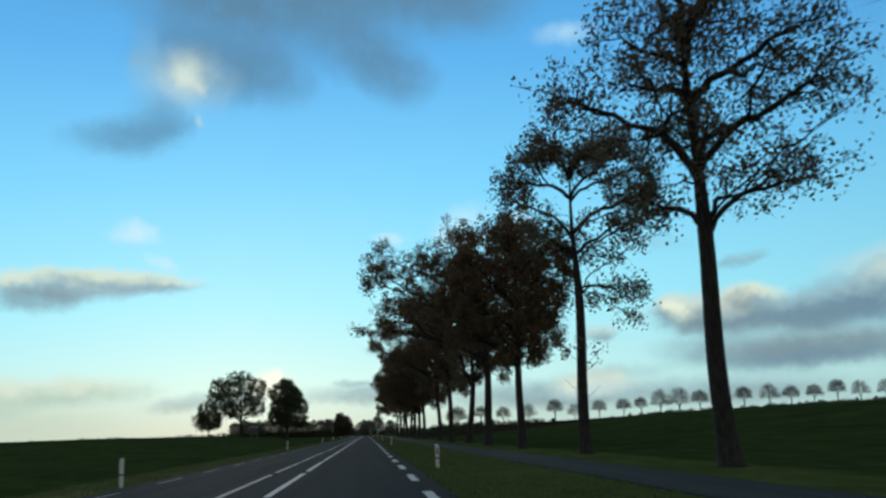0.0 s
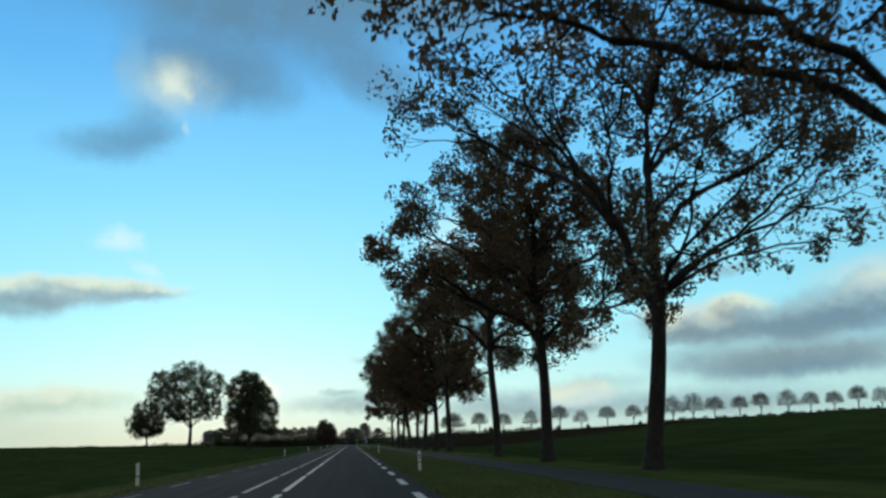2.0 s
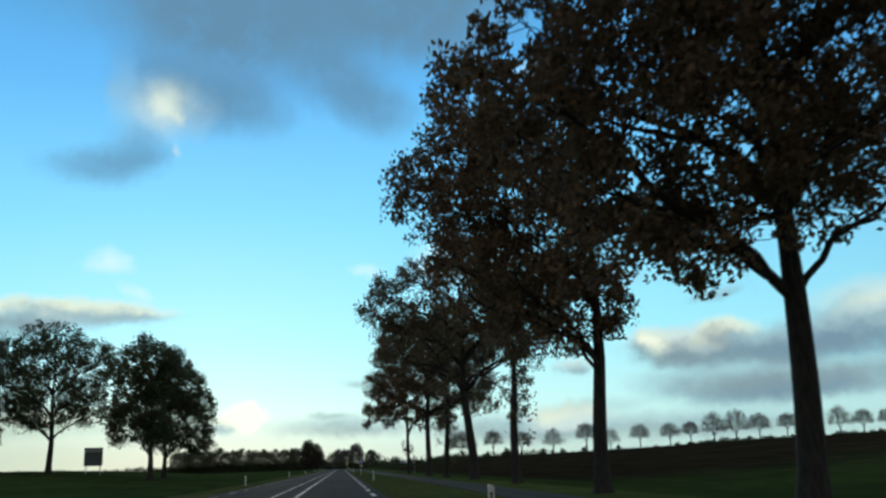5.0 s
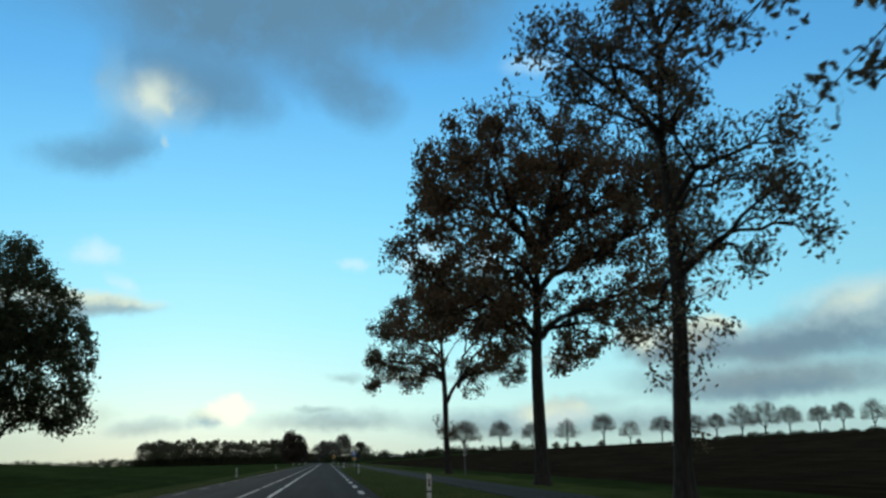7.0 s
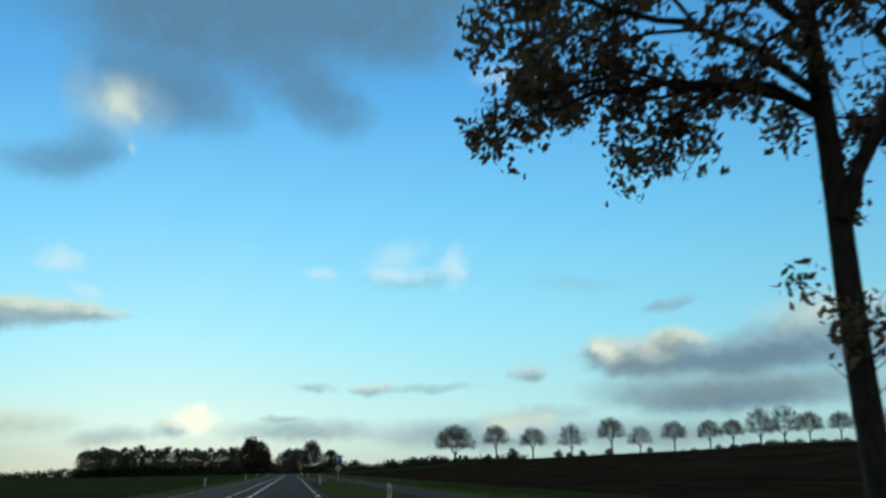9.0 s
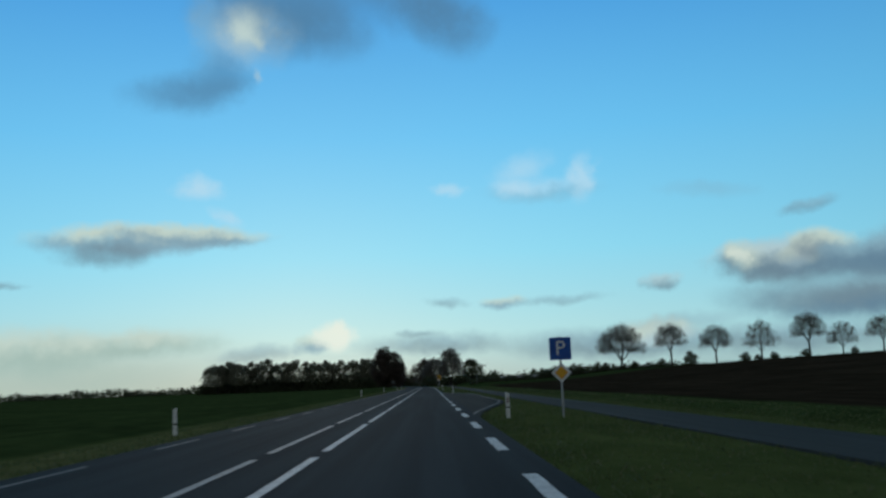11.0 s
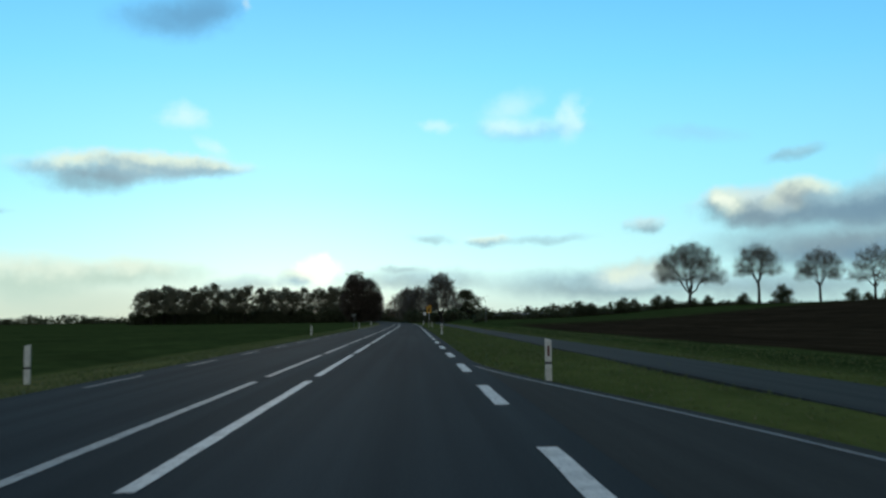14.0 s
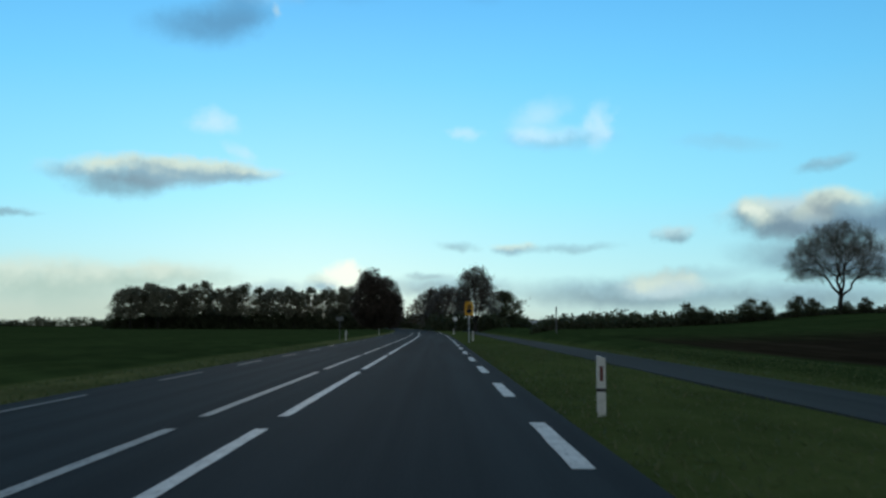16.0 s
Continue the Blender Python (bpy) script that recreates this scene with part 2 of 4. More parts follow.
def grained(name, dark, light, scale, roughness=0.85, bump=0.3, distance=0.01, stretch=None, specular=0.3, wear=0.12):
    """A surface that varies at two scales, with fine relief."""
    m, t, b = material(name, roughness, specular)
    f = mnoise(t, scale, 6, None, stretch)
    g = mnoise(t, scale * wear, 3, None, stretch)
    c = mramp(t, f, (0.3, dark), (0.7, light))
    c = mmix(t, 0.5, c, mramp(t, g, (0.35, (0.55, 0.55, 0.55)), (0.65, (1.0, 1.0, 1.0))), "MULTIPLY")
    t.links.new(c, b.inputs["Base Color"])
    mbump(t, b, f, bump, distance)
    return m


def leafy(name, *elements):
    """Leaves: every leaf its own shade."""
    m, t, b = material(name, 0.7, 0.25)
    r = t.nodes.new("ShaderNodeNewGeometry").outputs["Random Per Island"]
    shade = mramp(t, r, *elements)
    t.links.new(shade, b.inputs["Base Color"])
    glow = t.nodes.new("ShaderNodeBsdfTranslucent")
    t.links.new(shade, glow.inputs["Color"])
    both = t.nodes.new("ShaderNodeMixShader")
    both.inputs[0].default_value = 0.45
    out = next(n for n in t.nodes if n.bl_idname == "ShaderNodeOutputMaterial")
    t.links.new(b.outputs[0], both.inputs[1]), t.links.new(glow.outputs[0], both.inputs[2])
    t.links.new(both.outputs[0], out.inputs["Surface"])
    return m


def asphalt_material(name, dark, light):
    m, t, b = material(name, 0.92, 0.009)
    f = mnoise(t, 60, 3)
    patch = mnoise(t, 0.35, 4, None, (1.0, 0.12, 1.0))
    streak = mnoise(t, 2.2, 3, None, (1.0, 0.012, 1.0))
    c = mramp(t, f, (0.3, dark), (0.75, light))
    c = mmix(t, 0.6, c, mramp(t, patch, (0.35, (0.72, 0.72, 0.74)), (0.68, (1.1, 1.1, 1.1))), "MULTIPLY")
    c = mmix(t, 0.5, c, mramp(t, streak, (0.38, (0.7, 0.7, 0.7)), (0.62, (1.15, 1.15, 1.15))), "MULTIPLY")
    t.links.new(c, b.inputs["Base Color"])
    mbump(t, b, f, 0.4, 0.004)
    return m


def paint_material(name, bare, tone):
    m, t, b = material(name, 0.7, 0.25)
    f = mnoise(t, 25, 6)
    g = mnoise(t, 3, 4)
    c = mramp(t, f, (0.28, (0.10, 0.10, 0.10)), (0.28 + bare, (tone, tone, tone * 0.97)), (0.9, (tone * 1.15, tone * 1.15, tone * 1.12)))
    c = mmix(t, 0.6, c, mramp(t, g, (0.35, (0.6, 0.6, 0.6)), (0.65, (1.05, 1.05, 1.05))), "MULTIPLY")
    t.links.new(c, b.inputs["Base Color"])
    return m


def ground_material():
    """Fields: grass, sown green and ploughed earth, by parcel."""
    m, t, b = material("field_ground", 1.0, 0.0)
    pos = t.nodes.new("ShaderNodeTexCoord").outputs["Object"]
    s = t.nodes.new("ShaderNodeSeparateXYZ")
    t.links.new(pos, s.inputs[0])

    def step(v, lo, hi):
        n = t.nodes.new("ShaderNodeMapRange")
        n.interpolation_type = "SMOOTHSTEP"
        t.links.new(v, n.inputs[0])
        n.inputs[1].default_value, n.inputs[2].default_value = lo, hi
        return n.outputs[0]

    def times(a, c):
        n = t.nodes.new("ShaderNodeMath")
        n.operation = "MULTIPLY"
        t.links.new(a, n.inputs[0]), t.links.new(c, n.inputs[1])
        return n.outputs[0]

    wob = mnoise(t, 0.6, 3, pos)
    fine = mnoise(t, 6, 5, pos)
    mid = mnoise(t, 0.12, 4, pos)
    rows_ = mnoise(t, 1.6, 3, pos, (1.0, 0.03, 1.0))
    grass = mramp(t, fine, (0.2, (0.070, 0.094, 0.032)), (0.5, (0.084, 0.108, 0.040)), (0.85, (0.100, 0.120, 0.048)))
    crop = mramp(t, rows_, (0.3, (0.034, 0.054, 0.021)), (0.7, (0.049, 0.075, 0.028)))
    earth = mramp(t, rows_, (0.3, (0.022, 0.018, 0.013)), (0.7, (0.044, 0.035, 0.026)))
    right = step(s.outputs[0], 8.6, 9.6)
    c = mmix(t, right, grass, crop)
    ploughed = times(times(step(s.outputs[0], 11.0, 12.0), step(s.outputs[1], 165, 190)), t_sub(t, step(s.outputs[1], 458, 482)))
    c = mmix(t, ploughed, c, earth)
    n = t.nodes.new("ShaderNodeMath")
    n.operation = "MULTIPLY"
    t.links.new(s.outputs[0], n.inputs[0])
    n.inputs[1].default_value = -1.0
    c = mmix(t, step(n.outputs[0], 8.8, 9.8), c, mmix(t, 0.08, crop, grass))
    verge_band = times(step(n.outputs[0], 4.0, 5.5), t_sub(t, step(n.outputs[0], 8.8, 9.6)))
    c = mmix(t, verge_band, c, mramp(t, wob, (0.3, (0.115, 0.128, 0.056)), (0.7, (0.150, 0.154, 0.074))))
    patch = mnoise(t, 1.3, 3, pos, (1.0, 0.35, 1.0))
    c = mmix(t, 0.6, c, mramp(t, mid, (0.35, (0.7, 0.7, 0.7)), (0.65, (1.15, 1.12, 1.05))), "MULTIPLY")
    c = mmix(t, 0.5, c, mramp(t, patch, (0.35, (0.62, 0.72, 0.6)), (0.65, (1.25, 1.25, 1.1))), "MULTIPLY")
    c = mmix(t, 0.35, c, mramp(t, wob, (0.35, (0.75, 0.72, 0.6)), (0.65, (1.1, 1.1, 1.0))), "MULTIPLY")
    t.links.new(c, b.inputs["Base Color"])
    mbump(t, b, fine, 0.2, 0.02)
    return m


def t_sub(t, v):
    n = t.nodes.new("ShaderNodeMath")
    n.operation = "SUBTRACT"
    n.inputs[0].default_value = 1.0
    t.links.new(v, n.inputs[1])
    return n.outputs[0]


def plain(name, colour, roughness=0.5, metal=0.0):
    m, t, b = material(name, roughness, 0.4)
    f = mnoise(t, 9, 5)
    c = mramp(t, f, (0.3, tuple(v * 0.75 for v in colour)), (0.65, colour))
    t.links.new(c, b.inputs["Base Color"])
    b.inputs["Metallic"].default_value = metal
    return m


ASPHALT = asphalt_material("asphalt", (0.028, 0.039, 0.045), (0.054, 0.069, 0.079))
LAYBY_ASPHALT = asphalt_material("layby_asphalt", (0.036, 0.041, 0.041), (0.064, 0.071, 0.071))
PATH_ASPHALT = asphalt_material("path_asphalt", (0.046, 0.056, 0.056), (0.082, 0.096, 0.096))
PAINT = paint_material("road_paint", 0.16, 0.70)
WORN_PAINT = paint_material("worn_road_paint", 0.25, 0.44)
FAINT_PAINT = paint_material("faint_road_paint", 0.34, 0.22)
GROUND = ground_material()
GRASS = leafy("grass_blades", (0.0, (0.080, 0.108, 0.036)), (0.5, (0.098, 0.124, 0.044)), (0.85, (0.118, 0.138, 0.054)), (1.0, (0.150, 0.150, 0.074)))
BARK = grained("oak_bark", (0.022, 0.021, 0.019), (0.060, 0.054, 0.046), 14, 0.95, 0.9, 0.03, (1.0, 1.0, 0.25))
LEAF_BROWN = leafy("brown_oak_leaves", (0.0, (0.095, 0.062, 0.038)), (0.45, (0.146, 0.096, 0.058)), (0.8, (0.205, 0.116, 0.062)), (1.0, (0.115, 0.108, 0.056)))
LEAF_MIXED = leafy("turning_leaves", (0.0, (0.095, 0.082, 0.054)), (0.5, (0.145, 0.113, 0.072)), (0.85, (0.205, 0.132, 0.076)), (1.0, (0.124, 0.124, 0.066)))
# far leaf and twig tones, lifted in colour to stand in for distance haze
LEAF_GREEN = leafy("dark_green_leaves", (0.0, (0.056, 0.070, 0.036)), (0.6, (0.078, 0.092, 0.048)), (1.0, (0.110, 0.108, 0.060)))
TWIG = leafy("bare_twigs", (0.0, (0.16, 0.155, 0.14)), (1.0, (0.26, 0.25, 0.22)))
LEAF_DARK = leafy("dark_brown_leaves", (0.0, (0.075, 0.062, 0.050)), (0.6, (0.105, 0.082, 0.066)), (1.0, (0.14, 0.108, 0.084)))
LEAF_GREY = leafy("haze_paled_leaves", (0.0, (0.14, 0.145, 0.095)), (0.6, (0.22, 0.215, 0.15)), (1.0, (0.31, 0.29, 0.21)))
WHITE_PLASTIC = plain("white_plastic", (0.78, 0.78, 0.75), 0.45)
RED_REFLECTOR = plain("red_reflector", (0.13, 0.018, 0.014), 0.4)
BLACK_PLASTIC = plain("black_plastic", (0.03, 0.03, 0.03), 0.5)
STEEL = plain("galvanised_steel", (0.45, 0.46, 0.47), 0.45, 0.8)
SIGN_BLUE = plain("sign_blue", (0.015, 0.09, 0.42), 0.4)
SIGN_WHITE = plain("sign_white", (0.8, 0.8, 0.8), 0.4)
SIGN_YELLOW = plain("sign_yellow", (0.85, 0.42, 0.02), 0.4)
SIGN_BACK = plain("sign_back", (0.16, 0.17, 0.17), 0.6)
BRICK_WALL = grained("far_brick", (0.16, 0.08, 0.06), (0.28, 0.16, 0.12), 3)
ROOF_TILE = grained("far_roof", (0.10, 0.05, 0.04), (0.20, 0.10, 0.07), 4)
PALE_WALL = grained("pale_sheet", (0.45, 0.47, 0.47), (0.65, 0.66, 0.66), 1.5)
DARK_GLASS = plain("dark_glass", (0.02, 0.025, 0.03), 0.08)


# ---- building helpers ----
def part(name, bm, mat, parent, label=""):
    me = bpy.data.meshes.new(name)
    bm.to_mesh(me)
    bm.free()
    me.materials.append(mat)
    ob = new(name, me)
    ob.parent = parent
    if label:
        tagged(ob, label)
    return ob


def mesh_part(name, verts, faces, mat, parent, smooth=False, label=""):
    me = bpy.data.meshes.new(name)
    me.from_pydata(verts, [], faces)
    me.materials.append(mat)
    if smooth:
        me.polygons.foreach_set("use_smooth", [True] * len(me.polygons))
    me.update()
    ob = new(name, me)
    ob.parent = parent
    if label:
        tagged(ob, label)
    return ob


def quads_mesh(name, verts, mat, corners=4):
    """A mesh of loose polygons of that many corners each, from an array of vertices."""
    me = bpy.data.meshes.new(name)
    n = len(verts)
    f = n // corners
    me.vertices.add(n)
    me.vertices.foreach_set("co", np.asarray(verts, dtype=np.float32).ravel())
    me.loops.add(n)
    me.loops.foreach_set("vertex_index", np.arange(n, dtype=np.int32))
    me.polygons.add(f)
    me.polygons.foreach_set("loop_start", np.arange(0, n, corners, dtype=np.int32))
    me.polygons.foreach_set("loop_total", np.full(f, corners, dtype=np.int32))
    me.materials.append(mat)
    me.update(calc_edges=True)
    return me


def cuboid(bm, x0, x1, y0, y1, z0, z1, bevel=0.0):
    m = Matrix.Translation(((x0 + x1) / 2, (y0 + y1) / 2, (z0 + z1) / 2)) @ Matrix.Diagonal((x1 - x0, y1 - y0, z1 - z0, 1))
    made = bmesh.ops.create_cube(bm, size=1, matrix=m)
    if bevel:
        edges = list({e for v in made["verts"] for e in v.link_edges})
        bmesh.ops.bevel(bm, geom=edges, offset=bevel, segments=2, affect="EDGES", profile=0.5)


def thing(name, m, label, category, group="", kind=""):
    ob = new(name)
    ob.matrix_basis = m
    return tagged(ob, label, category, group, kind)


# ---- ground and road ----
def smooth(v, a, b):
    u = np.clip((v - a) / (b - a), 0, 1)
    return u * u * (3 - 2 * u)


def bend(y):
    """How far the road swings to the left, in metres, beyond the lay-by."""
    return -0.00018 * np.maximum(np.asarray(y, dtype=float) - 480, 0) ** 2


def height(x, y):
    """The lie of the land: a field that climbs to the right, a low swell on the left."""
    x, y = np.asarray(x, dtype=float), np.asarray(y, dtype=float)
    ridge = y - (534 + 0.494 * (x - 50))
    hill = 2.65 * smooth(x, 13, 56) + 0.028 * np.maximum(x - 78, 0)
    hill = hill + 0.7 * smooth(x, 8, 13) * (1 - smooth(x, 15, 38)) * smooth(y, 430, 512)
    hill = np.minimum(hill, 16) * smooth(y, -250, 60) - 0.03 * np.clip(ridge - 12, 0, 300) * smooth(x, 13, 40)
    hill = np.maximum(hill, -1.0)
    swell = 1.9 * smooth(-x, 9, 42) * smooth(y, 20, 160) * (1 - smooth(y, 270, 400))
    ditch = -0.25 * np.exp(-((x + 9.0) / 1.2) ** 2) - 0.3 * np.exp(-((x - 8.6) / 0.6) ** 2) * smooth(y, 255, 275)
    return hill + swell + ditch - 0.05


def build_ground():
    near_x = np.concatenate([np.arange(-60, -12, 3.0), np.arange(-12, 14, 0.5), np.arange(14, 70, 3.0)])
    xs = np.concatenate([-np.geomspace(4400, 64, 26), near_x, np.geomspace(74, 4400, 30)])
    ys = np.concatenate([-np.geomspace(2500, 45, 12), np.arange(-40, 760, 4.0), np.geomspace(766, 4700, 26)])
    gx, gy = np.meshgrid(xs, ys)
    gz = height(gx, gy)
    rng = np.random.default_rng(3)
    gz += rng.normal(0, 0.015, gz.shape) * ((gx > 2) | (gx < -6))
    gz[(gx > -6.4) & (gx < 2.2) & (gy < 430)] = -0.08
    gz[(gx > -90) & (gx < 2.2) & (gy >= 430) & (gx > bend(gy) - 6.4) & (gx < bend(gy) + 2.2)] = -0.08
    w = len(xs)
    faces = [(j * w + i, j * w + i + 1, (j + 1) * w + i + 1, (j + 1) * w + i) for j in range(len(ys) - 1) for i in range(w - 1)]
    ob = mesh_part("ground", np.stack([gx, gy, gz], -1).reshape(-1, 3).tolist(), faces, GROUND, None, True)
    tagged(ob, "dark green verges and ploughed evening fields", "ground", kind="structure")


build_ground()
EDGE_R, AXIS_R, AXIS_L, EDGE_L = 1.05, -1.73, -2.63, -5.15


def strip(name, left, right, ys, top, mat, parent, drop=0.25, label=""):
    """A slab along the road with side faces; left and right are functions of y."""
    verts, faces = [], []
    for y in ys:
        a, b = left(y), right(y)
        crown = 0.0
        verts += [(a, y, top - drop), (a, y, top), ((a + b) / 2, y, top + crown), (b, y, top), (b, y, top - drop)]
    for j in range(len(ys) - 1):
        o = j * 5
        for k in range(4):
            faces.append((o + k, o + k + 5, o + k + 6, o + k + 1))
    return mesh_part(name, verts, faces, mat, parent, label=label)


road_ys = list(np.arange(-150, 430, 10.0)) + list(np.arange(430, 1200, 6.0))
road = strip("road", lambda y: float(bend(y)) - 5.62, lambda y: float(bend(y)) + 1.42, road_ys, 0.0, ASPHALT, None)
tagged(road, "grey asphalt two-lane country road with white lines", "road", kind="structure")


def layby_edge(y):
    return 1.42 + 2.35 * float(smooth(y, 312, 336) * (1 - smooth(y, 366, 387)))


layby = strip("layby", lambda y: 1.425, layby_edge, list(np.arange(312, 388, 2.0)), -0.002, LAYBY_ASPHALT, None)
tagged(layby, "asphalt parking lay-by beside the road", "lay-by", kind="structure")
path = strip("cycle_path", lambda y: 4.8, lambda y: 6.6, list(np.arange(-150, 700, 10.0)), -0.015, PATH_ASPHALT, None)
tagged(path, "narrow grey asphalt cycle path in the verge", "cycle path", kind="structure")


def dash_mesh(length, width, mat):
    bm = bmesh.new()
    rng = random.Random(int(length * 10))
    n = max(4, int(length * 2))
    rows_ = []
    for i in range(n + 1):
        y = length * i / n
        rows_.append([bm.verts.new((s * width / 2 + rng.uniform(-0.006, 0.006), y, 0)) for s in (-1, 1)])
    for a, b in zip(rows_, rows_[1:]):
        bm.faces.new((a[0], a[1], b[1], b[0]))
    me = bpy.data.meshes.new("line_dash")
    bm.to_mesh(me)
    bm.free()
    me.materials.append(mat)
    return me


def dashes(x, start, period, length, width, y0, y1, mat=PAINT):
    me = dash_mesh(length, width, mat)
    y = start - period * math.ceil((start - y0) / period)
    while y < y1:
        ob = new("line_dash", me)
        ob.parent = road
        slope = float(bend(y + 0.5 * length + 0.5) - bend(y + 0.5 * length - 0.5))
        ob.matrix_basis = pose(x + float(bend(y)), y, 0.005, 0, 0, -math.degrees(math.atan(slope)))
        y += period


dashes(EDGE_R, 402.3, 6.82, 3.2, 0.17, -12, 556)
dashes(EDGE_L, 392.6, 6.82, 3.2, 0.09, -12, 540, FAINT_PAINT)
dashes(AXIS_R, 392.5, 11.38, 10.1, 0.13, -12, 552)
dashes(AXIS_L, 392.5, 11.38, 10.1, 0.12, -12, 548, WORN_PAINT)
line_ys = list(np.arange(316, 386, 2.0))
strip("edge_line", lambda y: layby_edge(y) - 0.26, lambda y: layby_edge(y) - 0.19, line_ys, 0.003, FAINT_PAINT, layby, 0.002)


# ---- trees ----
def tubes(segments, sides):
    """Vertices and faces of tapered tubes, given as rows of (x0 y0 z0 r0 x1 y1 z1 r1)."""
    s = np.asarray(segments, dtype=float)
    p0, r0, p1, r1 = s[:, 0:3], s[:, 3], s[:, 4:7], s[:, 7]
    d = p1 - p0
    d /= np.linalg.norm(d, axis=1, keepdims=True) + 1e-9
    ref = np.where(np.abs(d[:, 2:3]) > 0.9, np.array([[1.0, 0, 0]]), np.array([[0, 0, 1.0]]))
    u = np.cross(d, ref)
    u /= np.linalg.norm(u, axis=1, keepdims=True) + 1e-9
    v = np.cross(d, u)
    a = np.arange(sides) * 2 * np.pi / sides
    ring = u[:, None] * np.cos(a)[None, :, None] + v[:, None] * np.sin(a)[None, :, None]
    lo = p0[:, None] + ring * r0[:, None, None]
    hi = p1[:, None] + ring * r1[:, None, None]
    verts = np.concatenate([lo, hi], 1).reshape(-1, 3)
    base = np.arange(len(s))[:, None] * 2 * sides
    k = np.arange(sides)
    faces = np.stack([base + k, base + (k + 1) % sides, base + sides + (k + 1) % sides, base + sides + k], -1).reshape(-1, 4)
    return verts, faces


def tube_mesh(name, segments, sides, mat, thin=0.0):
    """Tubes as one mesh; those thinner than thin are three-sided."""
    s = np.asarray(segments, dtype=float)
    slim = s[:, 3] < thin
    verts, faces = np.zeros((0, 3)), np.zeros((0, 4), dtype=int)
    for rows, count in ((s[~slim], sides), (s[slim], 3)):
        if len(rows):
            v, f = tubes(rows, count)
            faces = np.concatenate([faces, f + len(verts)])
            verts = np.concatenate([verts, v])
    me = bpy.data.meshes.new(name)
    me.from_pydata(verts.tolist(), [], faces.tolist())
    me.polygons.foreach_set("use_smooth", [True] * len(me.polygons))
    me.materials.append(mat)
    me.update()
    return me


def split_groups(points, k, rng):
    """A rough k-means split of points."""
    centres = points[rng.choice(len(points), k, replace=False)]
    for _ in range(5):
        near = np.argmin(((points[:, None] - centres[None]) ** 2).sum(-1), 1)
        centres = np.array([points[near == i].mean(0) if (near == i).any() else centres[i] for i in range(k)])
    return [points[near == i] for i in range(k) if (near == i).any()]


def bowed(p0, p1, r0, r1, rng, n=3, bow=0.08, rise=-0.05):
    """A limb from p0 to p1 in n crooked pieces."""
    length = np.linalg.norm(p1 - p0)
    out, last, lr = [], p0, r0
    for i in range(1, n + 1):
        f = i / n
        q = p0 + (p1 - p0) * f
        if i < n:
            q = q + rng.normal(0, bow * length, 3) * np.array([1, 1, 0.6]) + np.array([0, 0, rise * length * math.sin(math.pi * f)])
        r = r0 + (r1 - r0) * f
        out.append((*last, lr, *q, r))
        last, lr = q, r
    return out


def grow(pos, points, rng, segs, tip, power, pieces=2):
    """Limbs from pos out to every point, forking as the points part."""
    if len(points) <= 3:
        for q in points:
            segs += bowed(pos, q, tip * 1.25, tip * 0.5, rng, pieces, 0.07)
        return
    for g in split_groups(points, min(len(points) - 1, int(rng.integers(2, 4))), rng):
        if len(g) == 1:
            segs += bowed(pos, g[0], tip * 1.25, tip * 0.5, rng, pieces, 0.07)
            continue
        c = g.mean(0)
        child = pos + (c - pos) * rng.uniform(0.42, 0.62) + rng.normal(0, 0.08, 3)
        r = tip * len(g) ** power
        segs += bowed(pos, child, r * 1.12, r * 0.92, rng, 3, 0.05)
        grow(child, g, rng, segs, tip, power, pieces)


def crown_points(rng, n, centre, radius, low, tall, gaps):
    """Points in a lumpy dome of a crown, denser towards its outside, with holes; widest at a third of its height."""
    out = []
    seed = rng.uniform(-50, 50, 3)
    while len(out) < n:
        u = rng.uniform(0, 1) ** 0.9
        a = rng.uniform(0, 2 * math.pi)
        profile = math.sqrt(max(0.0, 1 - ((u - 0.32) / 0.69) ** 2.7)) if u > 0.32 else 1 - 0.3 * ((0.32 - u) / 0.32) ** 2
        d = Vector((math.cos(a) * 1.5, math.sin(a) * 1.5, u * 2.6)) + Vector(seed)
        lump = 0.93 + 0.40 * noise.noise(d) + 0.16 * noise.noise(d * 2.7)
        r = radius * profile * lump * rng.uniform(0.05, 1) ** 0.58
        z = low + (tall - low) * u * (0.96 + 0.12 * noise.noise(d * 0.8 + Vector((9, 0, 0)))) - 0.5 * (r / radius) ** 2 * (1 - u)
        p = np.array([centre[0] + math.cos(a) * r, centre[1] + math.sin(a) * r, z])
        if noise.noise(Vector((p * 0.42 + seed).tolist())) > gaps:
            out.append(p)
    return np.array(out)


def dome_points(rng, n, radius, low, tall):
    """Points in a round-headed crown, most of them near its smooth outside, its rim drooping a little."""
    a, u, r = rng.uniform(0, 2 * math.pi, n), rng.uniform(-0.12, 1, n), rng.uniform(0.12, 1, n) ** 0.42
    wide = np.sqrt(np.clip(1 - np.maximum(u, 0) ** 2, 0, 1)) * radius * (1 + 0.10 * np.sin(3 * a + 1) * (1 - np.abs(u)))
    return np.stack([np.cos(a) * wide * r, np.sin(a) * wide * r, low + (tall - low) * u * (0.35 + 0.65 * r)], -1)


